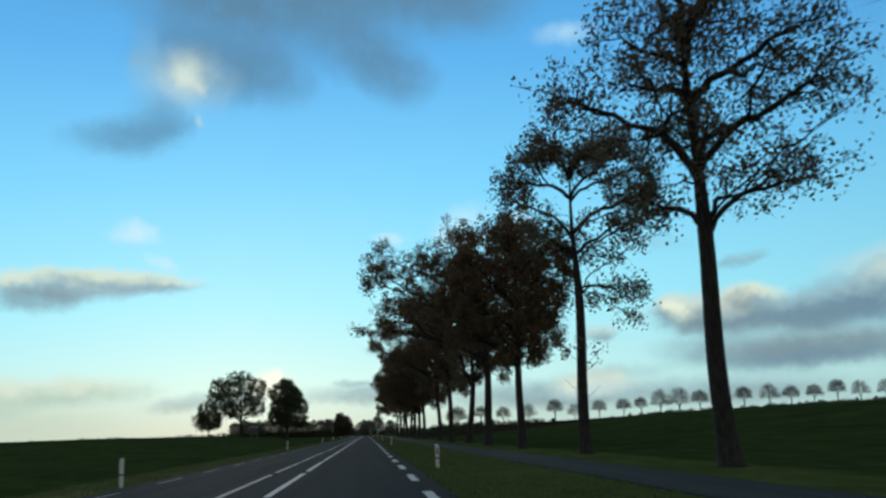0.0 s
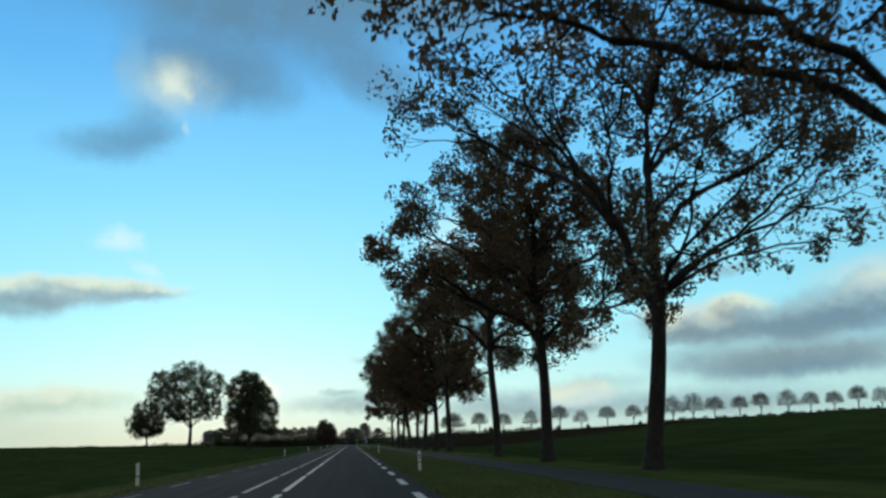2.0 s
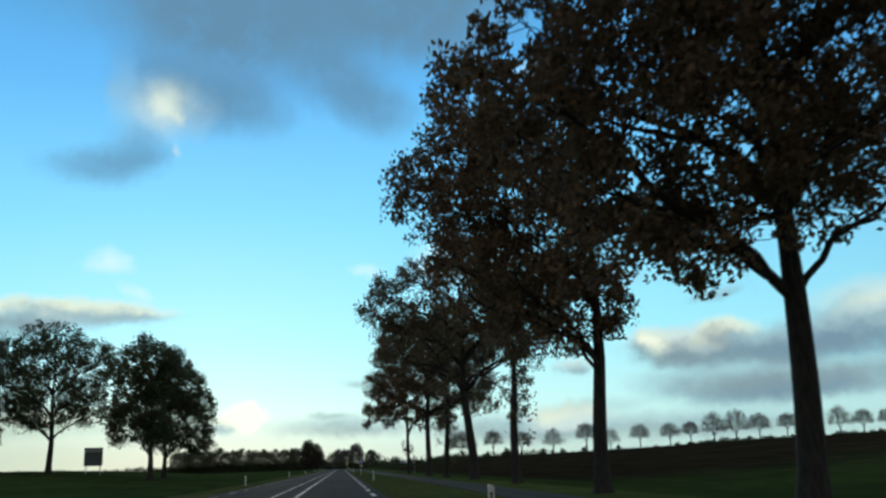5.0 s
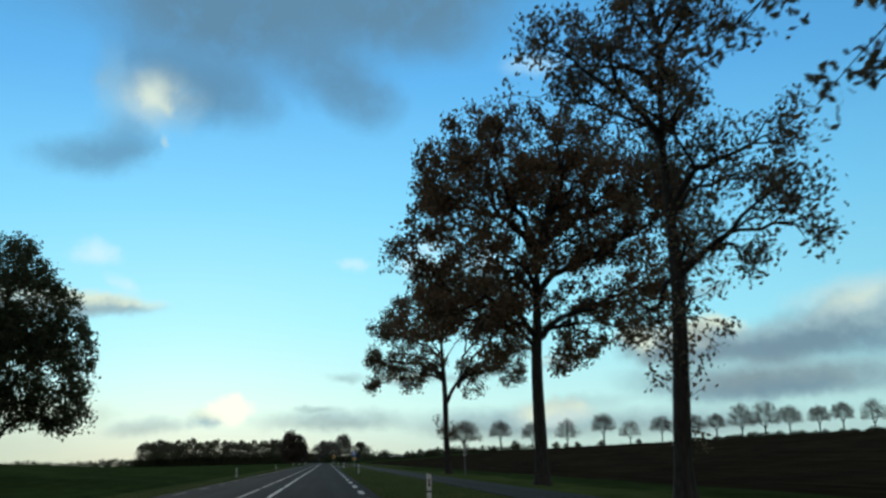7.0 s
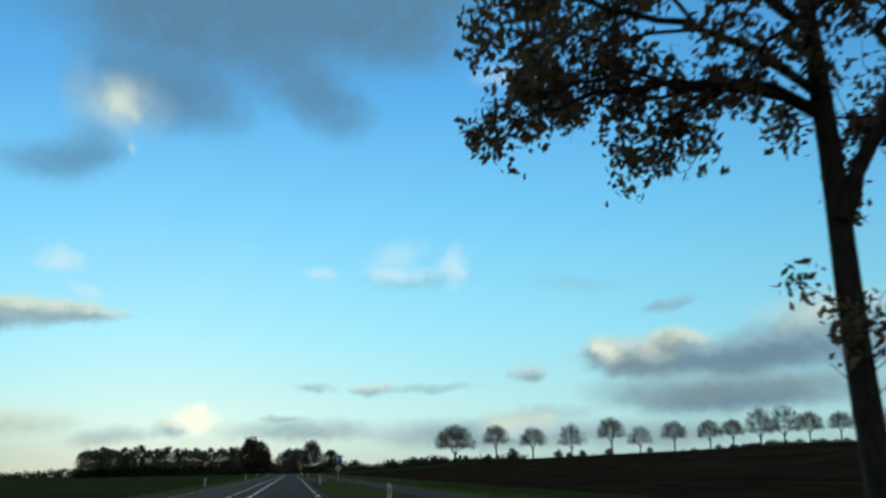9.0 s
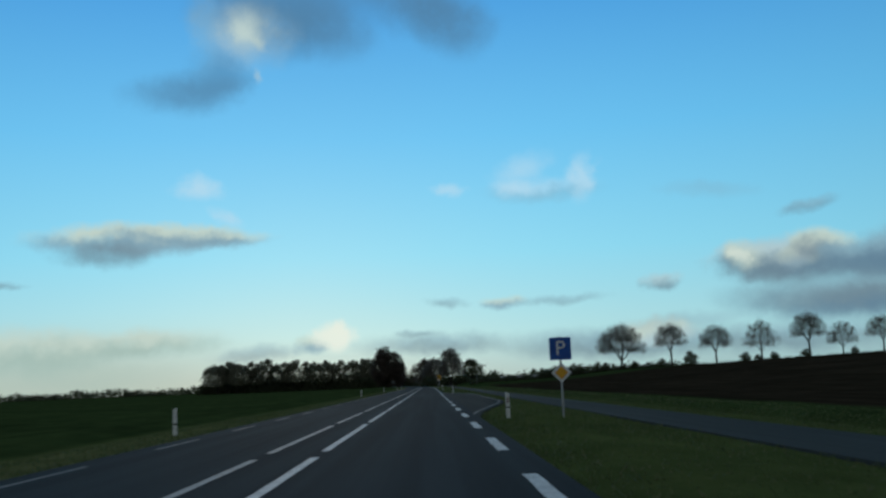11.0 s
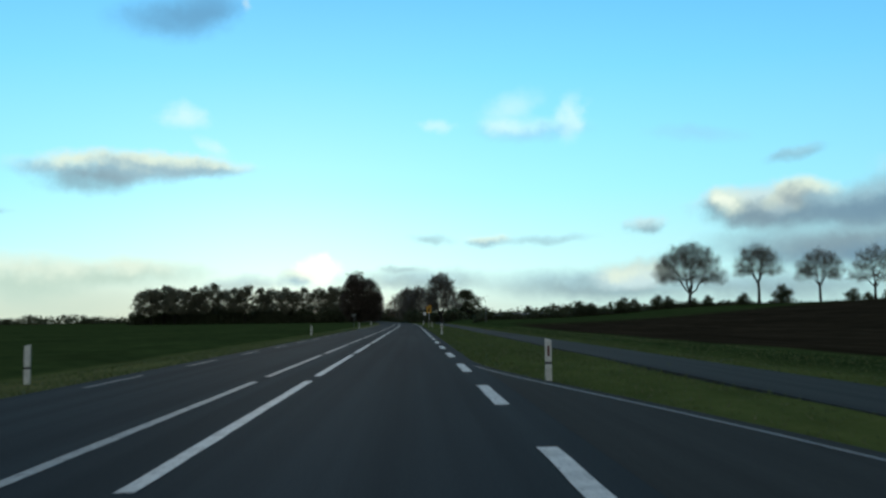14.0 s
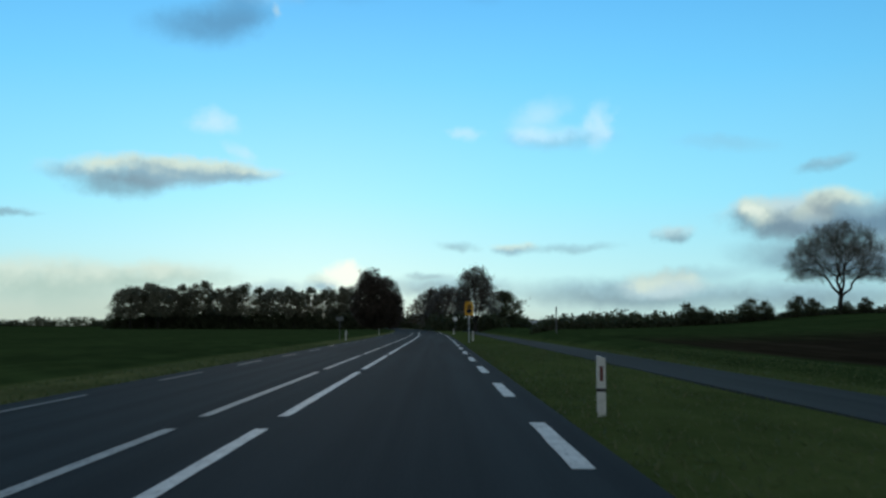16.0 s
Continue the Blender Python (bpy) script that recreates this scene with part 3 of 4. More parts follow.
def bough_points(rng, boughs, density, gaps):
    """Points in the leafy boughs of a crown, each (across, up, half width, half height); the crown is as deep as it is wide."""
    left, right = min(b[0] - b[2] for b in boughs), max(b[0] + b[2] for b in boughs)
    mid, reach = (left + right) / 2, (right - left) / 2
    foot, top = min(b[1] - b[3] for b in boughs), max(b[1] + b[3] for b in boughs)
    seed = Vector(rng.uniform(-50, 50, 3))
    out = []
    for x, z, w, h in boughs:
        want = max(5, int(density * 3.1 * w * h))
        made = tries = 0
        while made < want and tries < 40 * want:
            tries += 1
            a, r = rng.uniform(0, 2 * math.pi), rng.uniform(0, 1) ** 0.55
            px, pz = x + math.cos(a) * r * w, z + math.sin(a) * r * h
            depth = 0.85 * math.sqrt(max(reach ** 2 - (px - mid) ** 2, (0.25 * reach) ** 2))
            depth *= math.sqrt(1 - 0.75 * min(max((pz - foot) / (top - foot), 0), 1) ** 2)
            depth *= 0.5 + 0.5 * min(max((pz - foot) / (0.25 * (top - foot)), 0), 1)
            p = Vector((px, rng.uniform(-1, 1) * depth, pz))
            if noise.noise(p * 0.55 + seed) > gaps and noise.noise(p * 1.25 - seed) > -0.26:
                out.append(p)
                made += 1
    return np.array(out)


def hanging_leaves(rng, points, per, spread, size):
    """Kite-shaped leaves in drooping sprays, thick in the middle of each spray."""
    n = len(points) * per
    far = np.repeat(spread * rng.uniform(0.55, 1.45, len(points)), per)[:, None]
    c = np.repeat(points, per, 0) + np.clip(rng.normal(0, 1, (n, 3)), -1.7, 1.7) * far
    a = rng.normal(0, 1, (n, 3)) + np.array([0, 0, -0.8])
    a /= np.linalg.norm(a, axis=1, keepdims=True)
    b = np.cross(a, rng.normal(0, 1, (n, 3)))
    b /= np.linalg.norm(b, axis=1, keepdims=True)
    s = size * rng.uniform(0.65, 1.25, (n, 1))
    v = np.stack([c - a * s * 0.6, c + b * s * 0.34 + a * s * 0.1, c + a * s * 0.6, c - b * s * 0.34 + a * s * 0.1], 1)
    return v.reshape(-1, 3)


def leaf_sprays(rng, points, per, spread, size):
    """Pointed leaves in loose sprays round the points."""
    n = len(points) * per
    c = np.repeat(points, per, 0) + rng.normal(0, 1, (n, 3)) * np.array([spread, spread, spread * 0.8])
    a = rng.normal(0, 1, (n, 3))
    a /= np.linalg.norm(a, axis=1, keepdims=True)
    b = np.cross(a, rng.normal(0, 1, (n, 3)))
    b /= np.linalg.norm(b, axis=1, keepdims=True)
    s = size * rng.uniform(0.6, 1.25, (n, 1))
    v = np.stack([c - a * s * 0.5 + b * s * 0.38, c - a * s * 0.5 - b * s * 0.38, c + a * s * 0.65], 1)
    return v.reshape(-1, 3)


def tree(name, m, seed, tall, fork, radius, label, group, leaf_mat=None, clumps=260, per=34, gaps=-0.05, girth=0.26, leaf=0.112,
         spread=0.25, leader=3, lean=(0.0, 0.0), low=None, tip=0.012, twigs=0, sides=5, boughs=None, dome=False, shoots=None, side=None):
    """A tree on its own base: a tapered trunk, forking limbs and a crown of loose leaves, either a lumpy dome or the boughs given."""
    rng = np.random.default_rng(seed)
    noise.seed_set(seed + 1)
    low = fork - 0.6 if low is None else low
    centre = np.array([lean[0], lean[1], low + (tall - low) * 0.46])
    if dome:
        pts = dome_points(rng, clumps, radius, low, tall)
    else:
        pts = bough_points(rng, boughs, clumps, gaps) if boughs else crown_points(rng, clumps, centre, radius, low, tall, gaps)
    # stem: a wobbling run of rings from a flared foot to the fork and on as a leader
    stem, last = [], np.array([0.0, 0.0, -0.25])
    levels = np.concatenate([[0.0, 0.25, 0.8], np.linspace(1.6, fork, 6), np.linspace(fork, tall * 0.86, 5)[1:]])
    nodes = []
    wob = rng.uniform(0, 6.28, 2)
    lr = girth * 1.75
    for i, z in enumerate(levels):
        k = (z / fork) ** 1.3 if z < fork else 1 + (z - fork) / tall * 0.4
        q = np.array([lean[0] * k + 0.07 * (math.sin(z * 0.75 + wob[0]) - math.sin(wob[0])), lean[1] * k + 0.07 * (math.sin(z * 0.6 + wob[1]) - math.sin(wob[1])), z])
        r = girth * (1.45 if z == 0 else 1.18 if z < 0.3 else 1.02 - 0.28 * min(z / fork, 1) if z <= fork else 0.66 * max(0.08, 1 - (z - fork) / (tall * 0.9 - fork)))
        stem.append((*last, lr, *q, r))
        last, lr = q, r
        if z >= fork - 0.01:
            nodes.append(q)
    nodes = nodes[:leader + 1]
    keep = 9 + len(nodes) - 1
    stem = stem[:keep]
    # the points go to the stem node that lies well below them
    limbs, stub = [], []
    owner = np.zeros(len(pts), dtype=int)
    for i, q in enumerate(nodes):
        reach = np.hypot(pts[:, 0] - q[0], pts[:, 1] - q[1])
        owner[pts[:, 2] - 0.55 * reach > q[2] - (0.9 if i else 99)] = i
    if side:
        z, elbow = side[0], np.array([side[1], 0.0, side[2]])
        owner[((pts[:, 0] - side[1]) * math.copysign(1, side[1]) > 0.1) & (pts[:, 2] < side[3])] = len(nodes)
        foot = np.array([lean[0] * (z / fork) ** 1.3, 0.0, z])
        stub = bowed(foot - np.array([0, 0, 0.3]), elbow, girth * 0.66, girth * 0.5, rng, 4, 0.02, 0.0)
        nodes.append(elbow)
    for i, q in enumerate(nodes):
        g = pts[owner == i]
        if len(g) == 0:
            continue
        for h in split_groups(g, min(len(g), 5 if i in (0, len(nodes) - 1) else 3), rng):
            c = h.mean(0)
            child = q + (c - q) * 0.45 + np.array([0, 0, 0.1])
            r = min(tip * len(h) ** 0.53, girth * 0.45)
            limb = stub if i == len(nodes) - 1 else []
            if limb:
                stub = []
            drop = 0.0 if limb else rng.uniform(0, 0.5)
            limb = limb + bowed(q - np.array([0, 0, drop]), child, r * 1.3, r * 0.9, rng, 5, 0.03, 0.10 if boughs else -0.12 if dome else -0.05)
            grow(child, h, rng, limb, tip, 0.55, 1 if sides == 3 else 2)
            limbs.append(limb)
    leafed, sprigs = pts, []
    if shoots:
        rise = rng.uniform(shoots[0], shoots[1], shoots[2])
        turn = rng.uniform(0, 2 * math.pi, shoots[2])
        out = girth + rng.uniform(0.1, 0.5, shoots[2])
        foot = np.stack([lean[0] * (rise / fork) ** 1.3, 0 * rise, rise - 0.25], -1)
        ends = foot + np.stack([np.cos(turn) * out, np.sin(turn) * out, 0.15 + 0.5 * out], -1)
        for p, q in zip(foot, ends):
            sprigs += bowed(p, q, 0.014, 0.006, rng, 2, 0.05)
        leafed = np.concatenate([pts, ends[::3]])
    root = thing(name, m, label, "tree", group)
    trunk = new("trunk", tube_mesh("trunk", stem, 12, BARK))
    trunk.parent = root
    for limb in limbs:
        ob = new("limb", tube_mesh("limb", limb, sides, BARK, 0.022))
        ob.parent = root
    if sprigs:
        ob = tagged(new("sprigs", tube_mesh("sprigs", sprigs, 3, BARK)), kind="stuff")
        ob.parent = root
    if twigs:
        fan = []
        for q in pts:
            d = q - (np.array([0, 0, fork + 0.3 * (low - fork)]) if dome else centre)
            d /= np.linalg.norm(d) + 1e-6
            for _ in range(twigs):
                p = q + rng.normal(0, 0.32, 3) - 0.3 * d if dome else q
                e = p + (d * 0.75 + rng.normal(0, 0.36, 3)) * rng.uniform(0.4, 1.0) * (0.55 if boughs else 1.0)
                across = np.cross(e - p, rng.normal(0, 1, 3))
                across *= tip * (1.1 if dome else 1.5) / (np.linalg.norm(across) + 1e-6)
                fan += [p - across, p + across, e]
        ob = tagged(new("twig_haze", quads_mesh("twig_haze", np.array(fan), TWIG, 3)), kind="stuff")
        ob.parent = root
    if per:
        if boughs:
            leaves = quads_mesh("crown", hanging_leaves(rng, leafed, int(per * 0.84), spread * 0.84, leaf * 1.3), leaf_mat, 4)
        else:
            leaves = quads_mesh("crown", leaf_sprays(rng, leafed, per, spread, leaf), leaf_mat, 3)
        crown = new("crown", leaves)
        crown.parent = root
    return root


def stand(x, y, turn=0.0, sink=0.0):
    return pose(x, y, float(height(x, y)) - sink, 0, 0, turn)


AVENUE = "avenue trees along the cycle path"
OAK_SPARSE = "half-bare autumn oak with thin brown leaves beside the path"
OAK_BROWN = "dense autumn oak with rusty brown leaves beside the path"
OAK_MIXED = "autumn oak with fading green-brown leaves beside the path"
tree("roadside_tree", stand(8.6, 7.5), 11, 14.0, 5.4, 4.6, OAK_MIXED, AVENUE, LEAF_MIXED, 330, 72, low=6.0, twigs=1)
tree("roadside_tree", stand(8.45, 21.65), 12, 14.2, 5.8, 5.0, OAK_SPARSE, AVENUE, LEAF_MIXED, 15, 34, -0.04, 0.25, leaf=0.088, leader=3, lean=(-0.21, 0.0), twigs=3,
     boughs=((-3.3, 9.2, 1.0, 0.6), (-1.4, 10.1, 1.5, 1.1), (-1.3, 7.8, 1.1, 1.0), (-1.0, 6.5, 0.8, 0.6), (1.0, 10.7, 2.0, 1.2), (2.8, 9.3, 1.4, 1.2), (1.9, 7.1, 1.2, 0.8), (0.6, 8.6, 1.2, 0.8), (0.6, 13.0, 2.6, 1.2)))
tree("roadside_tree", stand(8.48, 36.4), 13, 13.3, 6.5, 5.0, "slim half-bare oak with one low limb beside the path", AVENUE, LEAF_MIXED, 12, 46, -0.06, 0.23, leaf=0.098, leader=4, lean=(0.03, 0.0), twigs=3, shoots=(2.2, 4.6, 9),
     boughs=((-0.0, 11.9, 2.2, 1.0), (-2.2, 10.8, 0.9, 1.3), (-0.9, 8.8, 1.3, 0.7), (2.1, 10.7, 1.5, 1.3), (3.1, 9.6, 0.6, 0.7), (1.2, 8.3, 1.2, 0.9), (2.0, 6.3, 0.9, 0.5), (0.9, 6.2, 0.5, 0.4), (2.4, 5.2, 0.4, 0.4), (0.3, 12.5, 2.0, 0.8)))
tree("roadside_tree", stand(8.33, 50.5), 14, 12.7, 4.7, 5.0, OAK_BROWN, AVENUE, LEAF_BROWN, 12.5, 66, -0.2, 0.23, leader=3, lean=(0.08, 0.0), twigs=1,
     boughs=((-0.6, 11.8, 1.0, 0.9), (0.9, 11.3, 1.2, 1.1), (2.3, 10.4, 0.8, 0.9), (2.9, 9.4, 0.6, 0.6), (2.5, 8.0, 0.7, 0.5), (0.4, 9.1, 1.8, 1.4), (0.9, 6.8, 1.4, 1.4), (-0.8, 6.4, 1.1, 1.2), (1.4, 5.4, 0.6, 0.7), (-0.7, 4.8, 0.6, 0.6), (-2.6, 6.6, 1.3, 1.0), (-3.0, 8.2, 1.3, 1.2), (-2.4, 9.8, 1.2, 1.0)))
tree("roadside_tree", stand(8.35, 64.7), 15, 15.7, 5.5, 5.0, OAK_BROWN, AVENUE, LEAF_BROWN, 7.5, 62, -0.08, 0.29, leaf=0.106, leader=2, lean=(-0.01, 0.0), twigs=1,
     boughs=((-8.5, 8.2, 0.6, 0.4), (-7.2, 7.9, 1.2, 0.6), (-7.2, 13.2, 1.0, 0.8), (4.2, 10.2, 1.6, 1.2), (1.6, 13.0, 2.6, 1.0), (-2.4, 13.4, 2.0, 1.0), (-7.7, 11.7, 0.7, 1.1), (-5.8, 11.7, 1.9, 1.3), (-5.3, 9.1, 2.1, 1.3), (-2.7, 12.3, 2.1, 1.5), (-2.8, 9.9, 1.9, 1.5), (-0.1, 11.9, 2.3, 1.8), (0.0, 9.0, 1.8, 1.3), (3.3, 11.6, 2.3, 1.8), (3.3, 8.7, 2.1, 1.3), (5.2, 6.9, 1.0, 0.9), (2.2, 6.5, 1.1, 0.6), (-1.6, 6.8, 1.3, 0.6), (0.4, 14.6, 3.6, 1.1)))
tree("roadside_tree", stand(8.55, 79.3), 16, 15.4, 5.1, 5.0, OAK_SPARSE, AVENUE, LEAF_MIXED, 8, 46, -0.05, 0.27, leader=3, lean=(0.47, 0.0), twigs=2, side=(4.9, -0.7, 7.6, 14.0),
     boughs=((-7.4, 11.0, 0.6, 0.4), (-5.8, 11.8, 1.4, 0.9), (-3.7, 11.8, 1.5, 1.0), (-1.8, 11.1, 1.5, 1.2), (0.5, 12.4, 2.1, 1.4), (2.9, 11.7, 1.9, 1.5), (5.3, 11.1, 1.5, 1.4), (7.2, 10.3, 0.9, 0.9), (5.5, 8.5, 1.4, 0.9), (5.5, 6.5, 1.0, 0.8), (3.2, 7.9, 1.5, 1.0), (1.0, 9.0, 1.4, 1.4), (-0.8, 6.6, 0.9, 1.0), (-1.3, 5.0, 0.9, 0.6), (1.4, 6.0, 0.7, 0.9), (1.0, 14.4, 3.1, 1.0)))
tree("roadside_tree", stand(8.3, 93.1), 17, 14.9, 5.3, 5.0, OAK_BROWN, AVENUE, LEAF_BROWN, 10.5, 80, -0.22, 0.27, leader=3, lean=(-0.2, 0.0), twigs=1,
     boughs=((0.1, 13.2, 2.3, 1.0), (-3.3, 12.8, 1.2, 1.1), (2.9, 12.0, 1.8, 1.1), (4.6, 10.2, 0.9, 1.1), (-1.6, 10.7, 1.9, 1.4), (1.0, 10.2, 1.8, 1.2), (-5.6, 10.9, 1.1, 1.0), (-7.2, 9.6, 0.6, 0.8), (-5.5, 8.7, 1.2, 1.0), (-3.0, 8.1, 1.6, 1.1), (-0.4, 7.3, 1.2, 1.4), (3.4, 8.3, 1.2, 0.8), (5.6, 7.7, 1.3, 0.8), (5.6, 6.1, 0.7, 0.4), (1.5, 5.4, 0.9, 0.5), (0.9, 6.5, 0.9, 0.7), (-0.4, 14.2, 1.4, 0.7)))
tree("roadside_tree", stand(8.37, 108.0), 18, 14.8, 6.6, 5.0, OAK_MIXED, AVENUE, LEAF_MIXED, 11, 60, -0.15, 0.24, leader=2, lean=(-0.14, 0.0), twigs=2,
     boughs=((-4.8, 10.4, 0.8, 0.8), (-4.5, 8.8, 1.2, 0.8), (-2.9, 11.2, 1.5, 1.1), (-2.6, 8.8, 1.5, 0.9), (-0.7, 12.2, 2.1, 1.5), (-0.4, 9.8, 1.9, 1.1), (1.7, 11.7, 2.1, 1.5), (1.9, 9.2, 1.9, 0.9), (3.8, 10.4, 1.7, 1.3), (4.9, 8.8, 0.9, 1.1), (4.3, 6.8, 0.9, 0.8), (2.3, 6.3, 1.1, 0.7), (3.0, 5.5, 0.5, 0.6), (1.2, 6.1, 0.8, 0.8), (0.7, 13.9, 2.5, 0.9), (3.6, 12.4, 1.4, 1.0), (5.4, 10.6, 0.9, 1.1)))
tree("roadside_tree", stand(8.07, 133.3), 19, 14.1, 4.7, 5.0, OAK_MIXED, AVENUE, LEAF_BROWN, 9.5, 70, -0.2, 0.25, leader=3, lean=(0.02, 0.0), twigs=1,
     boughs=((0.1, 13.0, 1.9, 1.1), (2.8, 12.4, 1.9, 1.3), (-2.4, 11.9, 1.6, 1.1), (-0.6, 10.8, 2.1, 1.3), (3.1, 9.9, 1.7, 1.6), (5.0, 7.9, 1.1, 1.3), (1.1, 8.3, 1.9, 1.6), (2.0, 5.6, 1.5, 1.3), (0.2, 6.0, 1.3, 1.1), (-4.1, 10.8, 1.3, 0.9)))
tree("roadside_tree", stand(8.09, 146.1), 20, 13.1, 4.0, 5.0, OAK_BROWN, AVENUE, LEAF_BROWN, 6.5, 90, -0.4, 0.27, leader=2, lean=(0.09, 0.0), twigs=1,
     boughs=((-0.2, 11.7, 2.4, 1.4), (-2.6, 10.3, 2.8, 2.1), (1.4, 9.9, 3.1, 2.1), (-0.4, 7.5, 3.5, 2.4), (2.3, 7.1, 2.4, 1.7), (-4.1, 8.0, 2.1, 2.1), (-2.2, 5.3, 2.1, 1.4)))
tree("roadside_tree", stand(8.09, 159.6), 21, 14.4, 4.2, 5.0, OAK_BROWN, AVENUE, LEAF_BROWN, 6.5, 90, -0.4, 0.26, leader=2, lean=(0.11, 0.0), twigs=1,
     boughs=((-3.0, 12.2, 2.4, 2.2), (-4.7, 9.8, 1.9, 1.7), (-1.4, 9.7, 2.6, 3.0), (-3.0, 7.4, 2.4, 2.2), (-0.7, 6.2, 2.0, 1.6)))
tree("roadside_tree", stand(8.36, 175.9), 22, 10.9, 4.4, 5.0, "tall narrow autumn oak with a dense upper crown", AVENUE, LEAF_MIXED, 13, 74, -0.3, 0.22, leader=4, lean=(0.06, 0.0), twigs=1, shoots=(1.6, 4.4, 16),
     boughs=((-0.7, 10.0, 1.1, 0.7), (0.2, 9.5, 0.6, 0.8), (-1.2, 8.8, 0.7, 0.7), (-0.5, 7.7, 0.8, 0.9), (0.0, 6.5, 0.6, 0.8), (1.3, 6.9, 0.35, 0.5), (1.7, 7.8, 0.35, 0.5), (2.1, 8.5, 0.3, 0.35), (0.5, 5.1, 0.35, 0.4)))
tree("roadside_tree", stand(8.13, 189.1), 23, 14.7, 5.7, 5.0, OAK_MIXED, AVENUE, LEAF_MIXED, 10.5, 60, -0.18, 0.29, leader=3, lean=(-0.42, 0.0), twigs=2,
     boughs=((-6.4, 10.5, 0.6, 0.6), (-5.4, 9.8, 1.1, 0.9), (-5.4, 7.9, 0.9, 0.6), (-3.9, 10.4, 1.1, 1.0), (-3.8, 8.5, 1.1, 0.8), (-2.6, 9.8, 1.3, 1.0), (-2.8, 7.4, 1.0, 0.6), (-1.2, 10.2, 1.4, 1.1), (-1.8, 8.4, 1.0, 0.8), (0.8, 10.3, 1.5, 1.3), (0.8, 8.3, 1.1, 0.9), (3.0, 10.2, 1.6, 1.1), (2.9, 8.3, 1.3, 0.6), (4.8, 9.5, 0.8, 1.1), (4.4, 7.6, 0.6, 0.6), (1.7, 5.7, 0.9, 0.5), (2.9, 5.0, 0.6, 0.4), (0.9, 4.5, 0.5, 0.3), (-1.9, 5.8, 0.8, 0.5), (0.2, 13.6, 2.2, 1.2), (-1.1, 14.6, 1.3, 0.7), (-3.4, 13.0, 1.3, 0.9), (-5.4, 11.8, 1.1, 0.9), (2.6, 12.4, 1.5, 1.0), (4.6, 11.4, 1.2, 1.0), (5.9, 9.8, 0.8, 0.8)))
tree("roadside_tree", stand(7.89, 202.7), 24, 13.5, 5.3, 5.0, OAK_SPARSE, AVENUE, LEAF_MIXED, 13, 46, -0.05, 0.22, leaf=0.09, leader=4, lean=(0.12, 0.0), twigs=2, shoots=(1.0, 3.2, 16),
     boughs=((-2.3, 10.6, 1.2, 0.8), (-3.3, 10.3, 0.5, 0.5), (-0.6, 10.5, 1.2, 1.2), (0.8, 10.4, 1.0, 1.4), (0.5, 8.2, 1.0, 0.9), (-1.2, 8.9, 0.8, 0.5), (2.2, 8.3, 0.8, 0.9), (3.3, 7.3, 0.6, 0.6), (2.8, 5.8, 0.8, 0.6), (1.6, 6.7, 0.9, 0.7), (-0.4, 4.1, 0.5, 0.8), (0.4, 4.1, 0.4, 0.7), (0.4, 5.8, 0.6, 0.7), (0.4, 12.7, 1.7, 0.8)))
tree("roadside_tree", stand(7.79, 216.55), 25, 14.1, 5.5, 5.0, OAK_BROWN, AVENUE, LEAF_BROWN, 9.5, 80, -0.28, 0.26, leader=2, lean=(0.16, 0.0), twigs=1,
     boughs=((-1.4, 13.2, 1.7, 0.9), (-3.2, 12.2, 1.1, 1.1), (0.9, 13.0, 2.0, 0.9), (2.9, 12.1, 1.7, 1.3), (4.4, 10.9, 0.9, 1.1), (-1.9, 10.8, 2.2, 1.3), (1.0, 10.4, 2.2, 1.5), (-3.7, 10.4, 0.9, 1.1), (3.1, 9.1, 1.5, 1.3), (-2.7, 8.4, 1.7, 1.3), (-4.6, 8.6, 1.0, 0.7), (0.2, 7.9, 1.5, 1.1), (2.3, 6.8, 1.1, 0.9), (2.0, 5.1, 0.8, 0.7), (-1.6, 6.6, 1.1, 0.8), (4.3, 5.9, 0.6, 0.6), (4.1, 7.1, 1.1, 0.8), (5.4, 8.4, 0.5, 0.9), (-3.9, 6.2, 1.2, 0.8), (1.2, 4.6, 0.4, 0.4), (-1.3, 5.4, 0.7, 0.9), (5.6, 11.6, 0.8, 1.0), (5.7, 10.1, 0.7, 0.9)))
tree("roadside_tree", stand(8.15, 246.3), 26, 13.9, 6.6, 5.0, "broad young oak with drooping brown leaves", AVENUE, LEAF_MIXED, 13, 66, -0.22, 0.22, leader=2, lean=(-0.28, 0.0), twigs=1, shoots=(1.6, 3.4, 14), side=(4.8, 0.8, 6.2, 11.5),
     boughs=((0.5, 13.1, 1.3, 0.9), (2.3, 12.6, 1.3, 0.8), (-1.5, 12.2, 1.3, 0.8), (-0.3, 11.0, 1.6, 0.9), (3.8, 12.0, 1.1, 0.9), (5.5, 11.8, 0.5, 0.6), (-3.1, 10.9, 1.1, 0.8), (-4.2, 9.7, 1.1, 0.7), (-2.3, 9.4, 1.3, 0.8), (2.0, 10.3, 1.7, 0.9), (4.0, 10.0, 1.1, 0.9), (5.5, 8.8, 0.8, 0.8), (-4.6, 7.7, 0.8, 0.8), (-5.1, 5.9, 0.5, 0.6), (-3.3, 7.1, 1.1, 0.9), (-2.3, 5.9, 0.5, 0.5), (-1.4, 7.2, 0.9, 0.9), (2.0, 7.3, 0.9, 0.9), (1.7, 5.6, 0.4, 0.4), (3.8, 7.5, 1.1, 0.8), (4.8, 6.5, 0.7, 0.6)))

